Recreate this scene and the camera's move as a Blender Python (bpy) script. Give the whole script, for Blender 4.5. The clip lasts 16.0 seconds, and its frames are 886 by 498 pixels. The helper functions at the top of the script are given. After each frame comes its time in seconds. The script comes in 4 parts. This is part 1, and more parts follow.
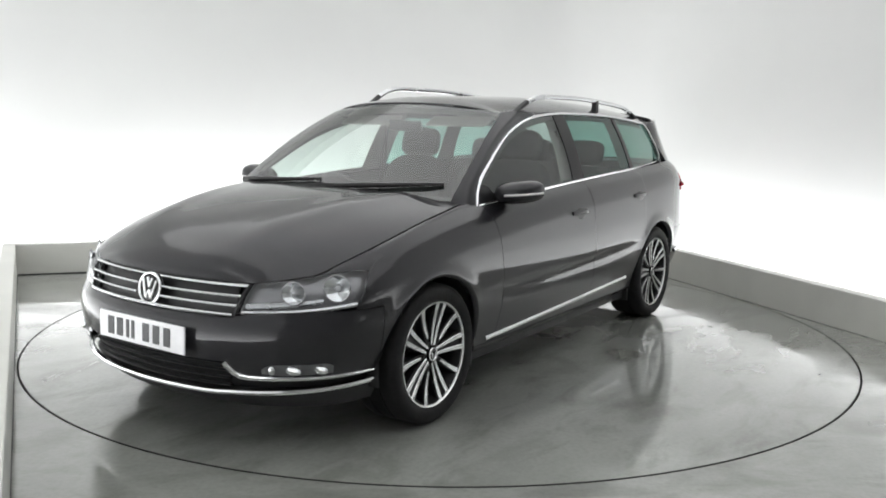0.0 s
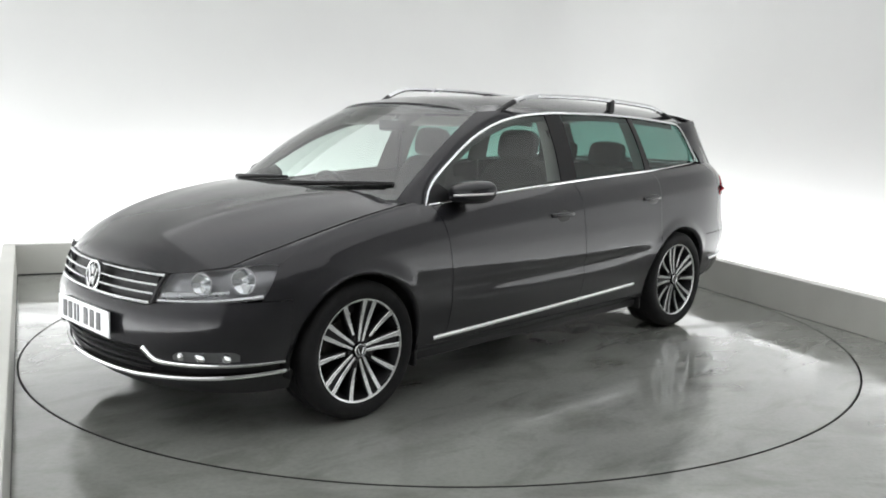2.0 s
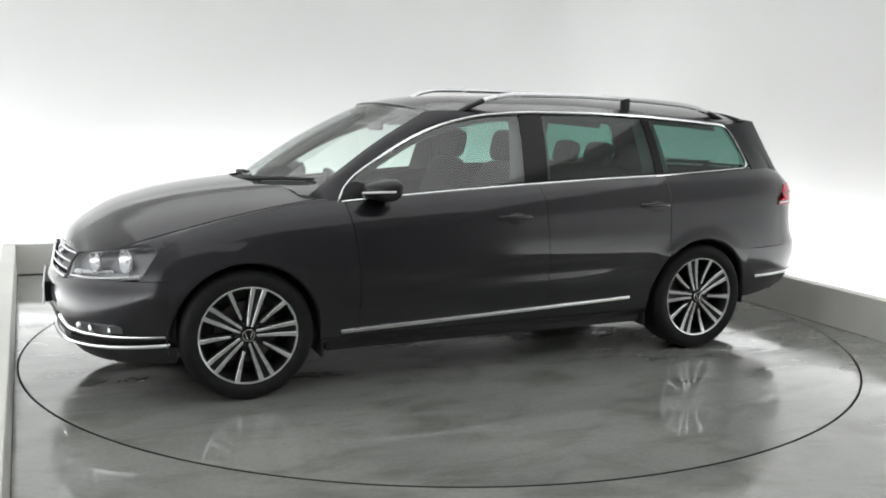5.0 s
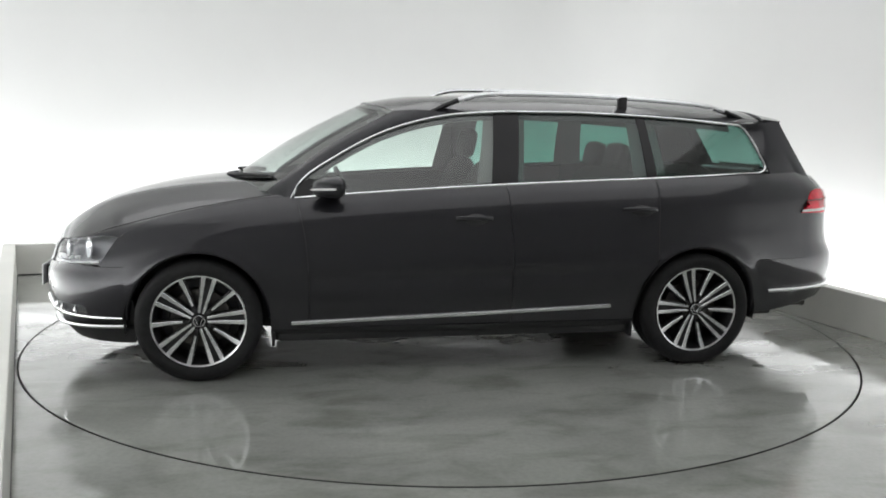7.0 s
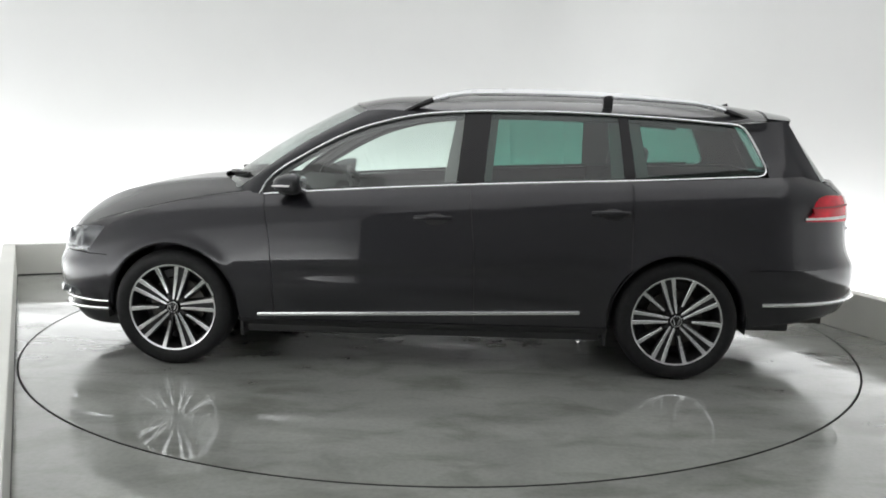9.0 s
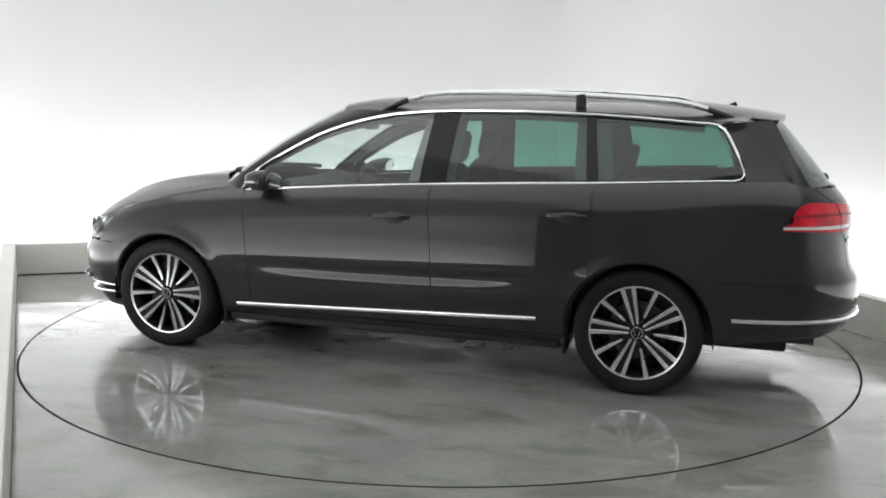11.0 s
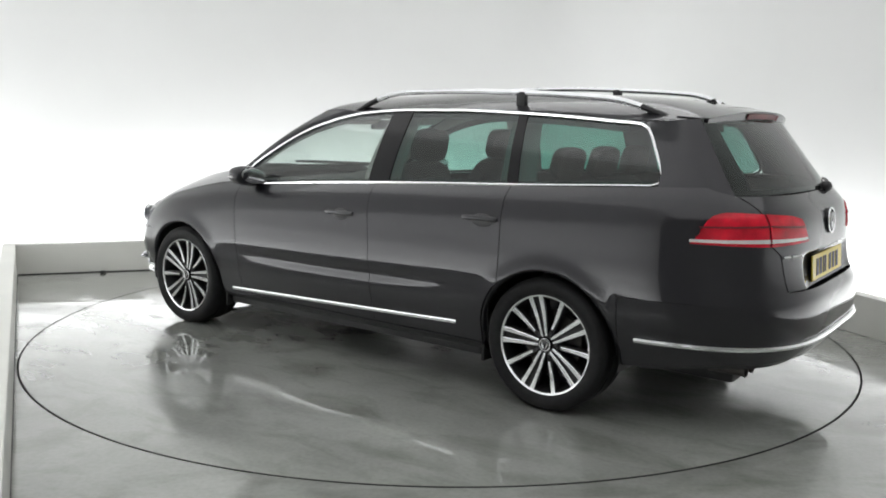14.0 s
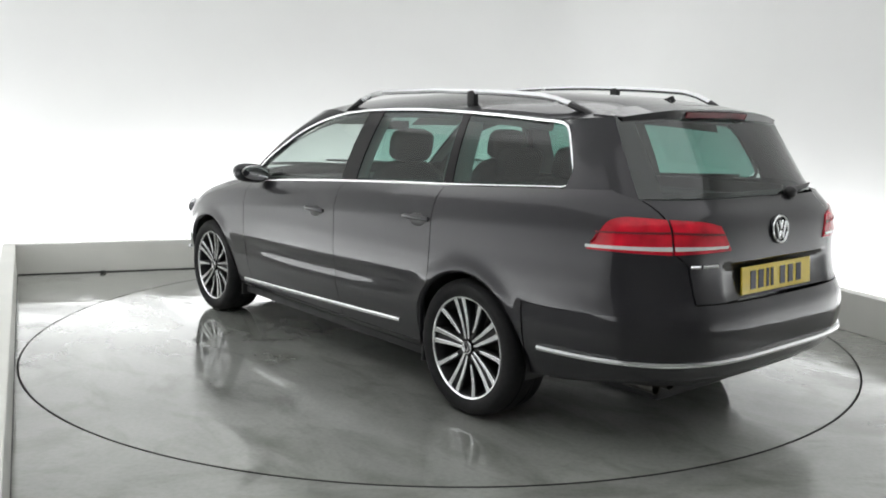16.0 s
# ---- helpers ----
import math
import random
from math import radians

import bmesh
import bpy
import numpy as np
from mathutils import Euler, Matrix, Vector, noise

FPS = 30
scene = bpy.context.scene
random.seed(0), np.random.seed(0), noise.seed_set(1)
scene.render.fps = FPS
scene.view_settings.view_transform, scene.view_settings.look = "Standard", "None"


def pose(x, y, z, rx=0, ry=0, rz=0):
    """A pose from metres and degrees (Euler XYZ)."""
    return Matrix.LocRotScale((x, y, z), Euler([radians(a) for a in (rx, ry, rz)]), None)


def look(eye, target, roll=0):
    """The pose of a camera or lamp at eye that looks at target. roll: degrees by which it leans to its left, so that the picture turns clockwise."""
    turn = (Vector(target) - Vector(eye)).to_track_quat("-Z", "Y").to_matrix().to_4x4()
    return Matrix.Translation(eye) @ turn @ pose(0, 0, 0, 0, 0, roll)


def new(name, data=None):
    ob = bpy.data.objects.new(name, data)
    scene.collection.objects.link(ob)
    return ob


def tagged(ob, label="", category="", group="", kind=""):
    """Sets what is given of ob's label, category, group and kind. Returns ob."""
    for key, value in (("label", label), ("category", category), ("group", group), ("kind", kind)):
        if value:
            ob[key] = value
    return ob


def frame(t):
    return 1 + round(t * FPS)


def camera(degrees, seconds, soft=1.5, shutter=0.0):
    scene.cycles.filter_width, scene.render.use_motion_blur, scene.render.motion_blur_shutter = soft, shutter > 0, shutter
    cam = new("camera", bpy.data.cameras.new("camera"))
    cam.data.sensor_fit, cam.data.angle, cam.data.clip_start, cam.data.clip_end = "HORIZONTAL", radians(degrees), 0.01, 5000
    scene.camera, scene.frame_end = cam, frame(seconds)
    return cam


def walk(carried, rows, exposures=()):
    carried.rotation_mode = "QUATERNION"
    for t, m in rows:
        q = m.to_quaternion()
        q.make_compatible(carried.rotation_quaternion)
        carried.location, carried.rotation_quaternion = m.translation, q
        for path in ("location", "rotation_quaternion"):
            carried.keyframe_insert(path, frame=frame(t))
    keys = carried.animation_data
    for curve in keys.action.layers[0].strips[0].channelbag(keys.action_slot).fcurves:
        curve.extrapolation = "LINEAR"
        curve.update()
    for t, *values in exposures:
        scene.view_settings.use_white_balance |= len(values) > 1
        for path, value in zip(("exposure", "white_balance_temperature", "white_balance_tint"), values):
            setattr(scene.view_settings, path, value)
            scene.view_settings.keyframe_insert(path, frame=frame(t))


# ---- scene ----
# The camera stands still on its tripod.
cam = camera(55.28, 16.0, soft=1.8)
EYE = Vector((0.0, -5.355, 1.347))
HEADING, TILT = radians(0.043), radians(-8.617)
AIM = EYE + Vector((-math.sin(HEADING), math.cos(HEADING), math.tan(TILT)))
walk(cam, [(0.0, look(EYE, AIM, 0.962)), (16.0, look(EYE, AIM, 0.962))])

# Turn of the platform, seconds and degrees.
TURN = [(0.0, 235.94), (0.5, 234.23), (1.0, 231.49), (1.5, 228.23), (2.0, 224.73), (2.5, 221.45), (3.0, 217.90), (3.5, 214.52), (4.0, 211.00), (4.5, 207.59), (5.0, 204.18), (5.5, 200.78), (6.0, 197.37), (6.5, 193.97), (7.0, 190.33), (7.5, 187.16), (8.0, 183.98), (8.5, 180.45), (9.0, 177.05), (9.5, 173.63), (10.0, 170.22), (10.5, 166.80), (11.0, 163.38), (11.5, 159.96), (12.0, 156.65), (12.5, 153.35), (13.0, 149.86), (13.5, 146.61), (14.0, 143.22), (14.5, 139.96), (15.0, 136.39), (15.5, 133.15), (16.0, 129.63)]


# ---- light: cove tubes behind the low upstands and one wide ceiling softbox ----
scene.view_settings.exposure = -0.34
world = bpy.data.worlds.new("world")
scene.world = world
world.use_nodes = True
world.node_tree.nodes["Background"].inputs["Color"].default_value = (0.9, 0.95, 1.0, 1)
world.node_tree.nodes["Background"].inputs["Strength"].default_value = 0.02


def area_lamp(name, eye, target, sx, sy, watts, colour=(1.0, 1.0, 1.015)):
    d = bpy.data.lights.new(name, "AREA")
    d.shape, d.size, d.size_y, d.energy, d.color = "RECTANGLE", sx, sy, watts, colour
    ob = new(name, d)
    ob.matrix_basis = look(eye, target, 19)
    d.spread = radians(180)
    return ob


# Corners of the floor between the upstands.
P_FRONT_LEFT = Vector((-0.687, -4.215))
P_BACK_LEFT = Vector((-3.59, 1.65))
P_BACK_RIGHT = Vector((1.50, 3.38))
P_FRONT_RIGHT = Vector((4.61, -4.88))
UPSTAND_H = 0.262
COVE = 0.75


def cove_lamp(a, b, watts):
    along = (b - a).normalized()
    out = Vector((-along.y, along.x))
    mid = (a + b) / 2 + out * 0.33
    d = bpy.data.lights.new("cove_tube", "AREA")
    d.shape, d.size, d.size_y, d.energy, d.color = "RECTANGLE", (b - a).length, 0.12, watts, (0.99, 1.0, 1.02)
    ob = new("cove_tube", d)
    z = -(Vector((out.x, out.y, 0.9))).normalized()
    x = Vector((along.x, along.y, 0))
    y = z.cross(x)
    ob.matrix_basis = Matrix.Translation((mid.x, mid.y, 0.06)) @ Matrix((x, y, z)).transposed().to_4x4()
    return ob


cove_lamp(P_FRONT_LEFT, P_BACK_LEFT, 112)
cove_lamp(P_BACK_LEFT, P_BACK_RIGHT, 95)
cove_lamp(P_BACK_RIGHT, P_FRONT_RIGHT, 95)
area_lamp("ceiling_softbox", (0.3, -1.5, 3.55), (0.3, -1.5, 0), 6.4, 8.0, 140)


# ---- materials ----
def nodes_of(name):
    m = bpy.data.materials.new(name)
    m.use_nodes = True
    return m, m.node_tree.nodes, m.node_tree.links, m.node_tree.nodes["Principled BSDF"]


def noise_ramp(n, l, scale, c1, c2, lo=0.3, hi=0.7, detail=5, coord="Object", stretch=(1, 1, 1)):
    tc, mp = n.new("ShaderNodeTexCoord"), n.new("ShaderNodeMapping")
    tx, rp = n.new("ShaderNodeTexNoise"), n.new("ShaderNodeValToRGB")
    mp.inputs["Scale"].default_value = stretch
    tx.inputs["Scale"].default_value, tx.inputs["Detail"].default_value = scale, detail
    rp.color_ramp.elements[0].position, rp.color_ramp.elements[1].position = lo, hi
    rp.color_ramp.elements[0].color, rp.color_ramp.elements[1].color = (*c1, 1), (*c2, 1)
    l.new(tc.outputs[coord], mp.inputs["Vector"])
    l.new(mp.outputs[0], tx.inputs["Vector"])
    l.new(tx.outputs["Fac"], rp.inputs["Fac"])
    return rp, tx


def plain(name, colour, rough=0.5, metal=0.0, coat=0.0, var=0.12, scale=30.0, bump=0.0, rvar=0.08, spec=0.5):
    """A surface with slight mottling of colour and gloss."""
    m, n, l, b = nodes_of(name)
    rp, tx = noise_ramp(n, l, scale, [c * (1 - var) for c in colour], [min(1, c * (1 + var)) for c in colour])
    l.new(rp.outputs["Color"], b.inputs["Base Color"])
    r2, _ = noise_ramp(n, l, scale * 0.17, [max(0.02, rough - rvar)] * 3, [min(1, rough + rvar)] * 3)
    l.new(r2.outputs["Color"], b.inputs["Roughness"])
    b.inputs["Metallic"].default_value = metal
    b.inputs["Coat Weight"].default_value = coat
    b.inputs["Coat Roughness"].default_value = 0.04
    b.inputs["Specular IOR Level"].default_value = spec
    if bump:
        bp = n.new("ShaderNodeBump")
        bp.inputs["Strength"].default_value, bp.inputs["Distance"].default_value = bump, 0.002
        l.new(tx.outputs["Fac"], bp.inputs["Height"])
        l.new(bp.outputs[0], b.inputs["Normal"])
    return m


def floor_material(name, base, shift):
    """Grey resin floor, wiped wet: glossy film between duller dry patches, dirt stains, fine scuffs."""
    m, n, l, b = nodes_of(name)

    def layer(scale, lo_v, hi_v, lo, hi, detail, stretch, warp=0.0, rough=0.55):
        rp, tx = noise_ramp(n, l, scale, lo_v, hi_v, lo, hi, detail, stretch=stretch)
        tx.inputs["Distortion"].default_value = warp
        tx.inputs["Roughness"].default_value = rough
        tx.inputs["Vector"].links[0].from_node.inputs["Location"].default_value = (shift, shift * 0.6, 0)
        return rp, tx

    def times(a, c):
        mx = n.new("ShaderNodeMix")
        mx.data_type, mx.blend_type = "RGBA", "MULTIPLY"
        mx.inputs[0].default_value = 1.0
        l.new(a, mx.inputs[6])
        l.new(c, mx.inputs[7])
        return mx.outputs[2]
    broad, _ = layer(0.9, [c * 0.80 for c in base], [c * 1.10 for c in base], 0.36, 0.64, 8, (1, 1.5, 1), 0.4)
    stain, _ = layer(2.6, (0.70, 0.71, 0.68), (1.0, 1.0, 1.0), 0.32, 0.52, 7, (0.8, 1.7, 1), 0.5, 0.6)
    fine, _ = layer(45, (0.90, 0.90, 0.90), (1.0, 1.0, 1.0), 0.3, 0.6, 5, (1, 1, 1))
    l.new(times(times(broad.outputs["Color"], stain.outputs["Color"]), fine.outputs["Color"]), b.inputs["Base Color"])
    wet, _ = layer(1.25, (0.05,) * 3, (0.22,) * 3, 0.46, 0.58, 9, (0.8, 1.8, 1), 1.0, 0.62)
    l.new(wet.outputs["Color"], b.inputs["Roughness"])
    b.inputs["Specular IOR Level"].default_value = 0.85
    b.inputs["Coat Weight"].default_value = 0.8
    b.inputs["Coat IOR"].default_value = 1.5
    l.new(wet.outputs["Color"], b.inputs["Coat Roughness"])
    _, swell = layer(2.2, (0, 0, 0), (1, 1, 1), 0.0, 1.0, 3, (1, 1, 1))
    bp = n.new("ShaderNodeBump")
    bp.inputs["Strength"].default_value, bp.inputs["Distance"].default_value = 0.12, 0.02
    l.new(swell.outputs["Fac"], bp.inputs["Height"])
    l.new(bp.outputs[0], b.inputs["Normal"])
    return m


M_FLOOR = floor_material("grey_resin", (0.335, 0.346, 0.321), 3.1)
M_DISC = floor_material("grey_resin_disc", (0.33, 0.341, 0.317), 0.0)
M_WALL = plain("white_wall", (0.77, 0.775, 0.765), 0.7, var=0.025, scale=0.7, rvar=0.05, bump=0.03)
M_UPSTAND = plain("white_board", (0.66, 0.66, 0.62), 0.45, var=0.05, scale=3.0, bump=0.05)
M_RING = plain("dark_gap", (0.02, 0.022, 0.02), 0.6)
M_CEILING = plain("white_ceiling", (0.78, 0.78, 0.77), 0.8, var=0.05, scale=1.2)
M_GREYWALL = plain("grey_wall", (0.70, 0.70, 0.695), 0.8, var=0.1, scale=1.2)


# ---- mesh helpers ----
BODY_FIT = Matrix()


def mesh_object(name, bm, mat, smooth=False):
    me = bpy.data.meshes.new(name)
    bm.normal_update()
    bm.to_mesh(me)
    bm.free()
    if mat:
        me.materials.append(mat)
    if smooth:
        for f in me.polygons:
            f.use_smooth = True
    return new(name, me)


def part(name, bm, mat, parent, label="", smooth=True, sharp=35):
    bm.transform(BODY_FIT)
    ob = mesh_object(name, bm, mat, smooth)
    if smooth:
        ob.data.set_sharp_from_angle(angle=radians(sharp))
    ob.parent = parent
    if label:
        ob["label"] = label
    return ob


def slab(poly, z0, z1):
    """A prism over a plan polygon given counter-clockwise."""
    bm = bmesh.new()
    lo = [bm.verts.new((x, y, z0)) for x, y in poly]
    hi = [bm.verts.new((x, y, z1)) for x, y in poly]
    k = len(poly)
    bm.faces.new(lo[::-1])
    bm.faces.new(hi)
    for i in range(k):
        bm.faces.new((lo[i], lo[(i + 1) % k], hi[(i + 1) % k], hi[i]))
    return bm


def box(x0, x1, y0, y1, z0, z1, bevel=0.0, seg=2):
    bm = slab([(x0, y0), (x1, y0), (x1, y1), (x0, y1)], z0, z1)
    if bevel:
        bmesh.ops.bevel(bm, geom=bm.edges[:], offset=bevel, segments=seg, affect="EDGES", profile=0.5)
    return bm


# ---- room ----
RING_C, RING_R = Vector((-0.012, 0.147)), 2.53


def ring_points(r, k=192):
    return [(RING_C.x + r * math.cos(2 * math.pi * i / k), RING_C.y + r * math.sin(2 * math.pi * i / k)) for i in range(k)]


# floor sheet with a round well for the platform
bm = bmesh.new()
k = 192
inner = [bm.verts.new((x, y, 0)) for x, y in ring_points(RING_R, k)]
mid = [bm.verts.new((x, y, 0)) for x, y in ring_points(RING_R + 0.004, k)]
outer = [bm.verts.new((*(RING_C + Vector((math.cos(2 * math.pi * i / k), math.sin(2 * math.pi * i / k))) * 9.5), 0)) for i in range(k)]
well = [bm.verts.new((x, y, -0.06)) for x, y in ring_points(RING_R, k)]
for i in range(k):
    j = (i + 1) % k
    bm.faces.new((inner[i], mid[i], mid[j], inner[j]))
    bm.faces.new((mid[i], outer[i], outer[j], mid[j]))
    bm.faces.new((well[i], inner[i], inner[j], well[j]))
floor = mesh_object("floor", bm, M_FLOOR)
tagged(floor, "grey glossy resin studio floor with damp-looking smears", "floor", kind="structure")
bm = slab(ring_points(RING_R + 0.05), -0.075, -0.06)
well_base = mesh_object("platform_well", bm, M_RING)
tagged(well_base, "dark base of the turntable well under the floor", "floor", kind="structure")

# turntable, its mesh about its own axle
turntable = new("turntable")
turntable.empty_display_size = 0.2
tagged(turntable, "round grey resin turntable flush with the studio floor", "turntable")
plate_r = RING_R - 0.010
bm = slab([(plate_r * math.cos(2 * math.pi * i / k), plate_r * math.sin(2 * math.pi * i / k)) for i in range(k)], -0.055, 0.0)
lip_bm = bmesh.new()
lip = [[lip_bm.verts.new((q * math.cos(2 * math.pi * i / k), q * math.sin(2 * math.pi * i / k), z)) for i in range(k)] for q, z in ((plate_r - 0.003, 0.0004), (plate_r + 0.001, 0.0004), (plate_r + 0.001, -0.05))]
for a, b in zip(lip, lip[1:]):
    for i in range(k):
        lip_bm.faces.new((a[i], b[i], b[(i + 1) % k], a[(i + 1) % k]))
part("platform_edge", lip_bm, M_RING, turntable, "dark worn edge of the round plate", smooth=False)
plate = part("platform_plate", bm, M_DISC, turntable, "grey glossy resin round plate", smooth=False)


def upstand(name, a, b, label):
    along = (b - a).normalized()
    out = Vector((-along.y, along.x)) * 0.10
    poly = [(a.x, a.y), (a.x + out.x, a.y + out.y), (b.x + out.x, b.y + out.y), (b.x, b.y)][::-1]
    bm = slab(poly, 0.0, UPSTAND_H)
    bmesh.ops.bevel(bm, geom=bm.edges[:], offset=0.006, segments=2, affect="EDGES", profile=0.5)
    ob = mesh_object(name, bm, M_UPSTAND)
    tagged(ob, label, "low wall", kind="structure")
    return ob


U_BACK = (P_BACK_RIGHT - P_BACK_LEFT).normalized()
U_LEFT = (P_BACK_LEFT - P_FRONT_LEFT).normalized()
U_RIGHT = (P_FRONT_RIGHT - P_BACK_RIGHT).normalized()
upstand("upstand_left", P_FRONT_LEFT, P_BACK_LEFT - U_LEFT * 0.002, "low white painted upstand hiding cove lights")
upstand("upstand_back", P_BACK_LEFT - U_BACK * 0.10, P_BACK_RIGHT - U_BACK * 0.002, "low white painted upstand along the back wall")
upstand("upstand_right", P_BACK_RIGHT - U_RIGHT * 0.12, P_FRONT_RIGHT, "low off-white upstand along the side wall")


def base_gap(a, b):
    """Thin dark strip that paints the shadow gap where an upstand meets the floor."""
    along = (b - a).normalized()
    o = Vector((along.y, -along.x)) * 0.004
    bm = slab([(a.x, a.y), (b.x, b.y), (b.x + o.x, b.y + o.y), (a.x + o.x, a.y + o.y)][::-1], 0.0, 0.009)
    tagged(mesh_object("shadow_gap_strip", bm, M_RING), "thin dark strip painting the shadow gap at the upstand's foot", "joint", kind="structure")


base_gap(P_BACK_LEFT + U_BACK * 0.01, P_BACK_RIGHT - U_BACK * 0.01)
base_gap(P_FRONT_LEFT, P_BACK_LEFT - U_LEFT * 0.01)

bm = bmesh.new()
bmesh.ops.create_uvsphere(bm, u_segments=14, v_segments=8, radius=0.022, matrix=Matrix.Translation((-2.93, 1.81, 0.012)) @ Matrix.Diagonal((1.3, 1, 0.6, 1)))
stop = mesh_object("floor_stop", bm, M_RING, smooth=True)
tagged(stop, "small dark rubber stop on the floor by the upstand", "floor stop")

# white backdrop wall beyond the coves, with rounded corners in plan
def rounded_plan(pts, r, seg=14):
    out = [pts[0]]
    for a, b, c in zip(pts, pts[1:], pts[2:]):
        u, v = (a - b).normalized(), (c - b).normalized()
        ang = u.angle(v)
        cut = r / math.tan(ang / 2)
        s, e = b + u * cut, b + v * cut
        ctr = b + (u + v).normalized() * (r / math.sin(ang / 2))
        a0 = math.atan2(*(s - ctr).yx)
        a1 = math.atan2(*(e - ctr).yx)
        d = (a1 - a0 + math.pi) % (2 * math.pi) - math.pi
        out += [ctr + Vector((math.cos(a0 + d * i / seg), math.sin(a0 + d * i / seg))) * r for i in range(seg + 1)]
    return out + [pts[-1]]


def n_out(u):
    return Vector((-u.y, u.x))


WL, WB, WR = n_out(U_LEFT), n_out(U_BACK), n_out(U_RIGHT)


def meet(p, u, q, v):
    d = u.x * v.y - u.y * v.x
    w = q - p
    return p + u * ((w.x * v.y - w.y * v.x) / d)


C_BL = meet(P_BACK_LEFT + WL * COVE, U_LEFT, P_BACK_LEFT + WB * COVE, U_BACK)
C_BR = meet(P_BACK_RIGHT + WB * COVE, U_BACK, P_BACK_RIGHT + WR * COVE, U_RIGHT)
W_START = P_FRONT_LEFT + WL * COVE - U_LEFT * 0.2
W_END = P_FRONT_RIGHT + WR * COVE + U_RIGHT * 0.4
plan = rounded_plan([W_START, C_BL, C_BR, W_END], 0.9)
ROOM_H = 3.7
bm = bmesh.new()
rings = []
for off in (0.0, 0.15):
    line = []
    for i, q in enumerate(plan):
        t = (plan[min(i + 1, len(plan) - 1)] - plan[max(i - 1, 0)]).normalized()
        o = q + n_out(t) * off
        line.append((bm.verts.new((o.x, o.y, -0.01)), bm.verts.new((o.x, o.y, ROOM_H))))
    rings.append(line)
for i in range(len(plan) - 1):
    for line in rings:
        bm.faces.new((line[i][0], line[i + 1][0], line[i + 1][1], line[i][1]))
    bm.faces.new((rings[0][i][1], rings[0][i + 1][1], rings[1][i + 1][1], rings[1][i][1]))
bmesh.ops.recalc_face_normals(bm, faces=bm.faces[:])
backdrop_wall = mesh_object("wall_backdrop", bm, M_WALL, smooth=True)
backdrop_wall.data.set_sharp_from_angle(angle=radians(40))
tagged(backdrop_wall, "smooth white studio wall with rounded corners, lit from below", "wall", kind="structure")

bm = slab([(-9, -9.4), (9, -9.4), (9, 9), (-9, 9)], ROOM_H, ROOM_H + 0.15)
ceiling = mesh_object("ceiling", bm, M_CEILING)
tagged(ceiling, "plain white studio ceiling", "ceiling", kind="structure")


def plain_wall(name, a, b, label):
    d = (b - a).normalized()
    o = Vector((d.y, -d.x)) * 0.15
    poly = [(a.x, a.y), (a.x + o.x, a.y + o.y), (b.x + o.x, b.y + o.y), (b.x, b.y)]
    ob = mesh_object(name, slab(poly, -0.01, ROOM_H), M_GREYWALL)
    tagged(ob, label, "wall", kind="structure")


# unseen walls added behind the camera: close the room, brighten the car's reflections
Q = [W_START + Vector((-0.02, -0.02)), Vector((-2.0, -6.0)), Vector((-2.4, -8.2)), Vector((5.9, -8.2)), W_END + Vector((0.05, -0.05))]
for nm, a, b in zip(("wall_side", "wall_west", "wall_rear", "wall_east"), Q, Q[1:]):
    plain_wall(nm, a, b, "plain pale grey unseen wall added to reflect in the car")


# ---- car materials ----
def paint_material():
    """Dark grey metallic lacquer: fine flake under a clear coat, slight orange peel."""
    m, n, l, b = nodes_of("car_paint")
    rp, _ = noise_ramp(n, l, 900, (0.0125, 0.0124, 0.0150), (0.0245, 0.0243, 0.0285), 0.35, 0.65, 2)
    l.new(rp.outputs["Color"], b.inputs["Base Color"])
    b.inputs["Metallic"].default_value = 0.5
    b.inputs["Roughness"].default_value = 0.44
    b.inputs["Coat Weight"].default_value = 1.0
    b.inputs["Coat IOR"].default_value = 1.48
    b.inputs["Specular IOR Level"].default_value = 0.15
    dirt, _ = noise_ramp(n, l, 2.4, (0.015,) * 3, (0.05,) * 3, 0.35, 0.7, 6)
    l.new(dirt.outputs["Color"], b.inputs["Coat Roughness"])
    _, peel = noise_ramp(n, l, 7, (0, 0, 0), (1, 1, 1), 0, 1, 2)
    bp = n.new("ShaderNodeBump")
    bp.inputs["Strength"].default_value, bp.inputs["Distance"].default_value = 0.035, 0.01
    l.new(peel.outputs["Fac"], bp.inputs["Height"])
    l.new(bp.outputs[0], b.inputs["Coat Normal"])
    return m


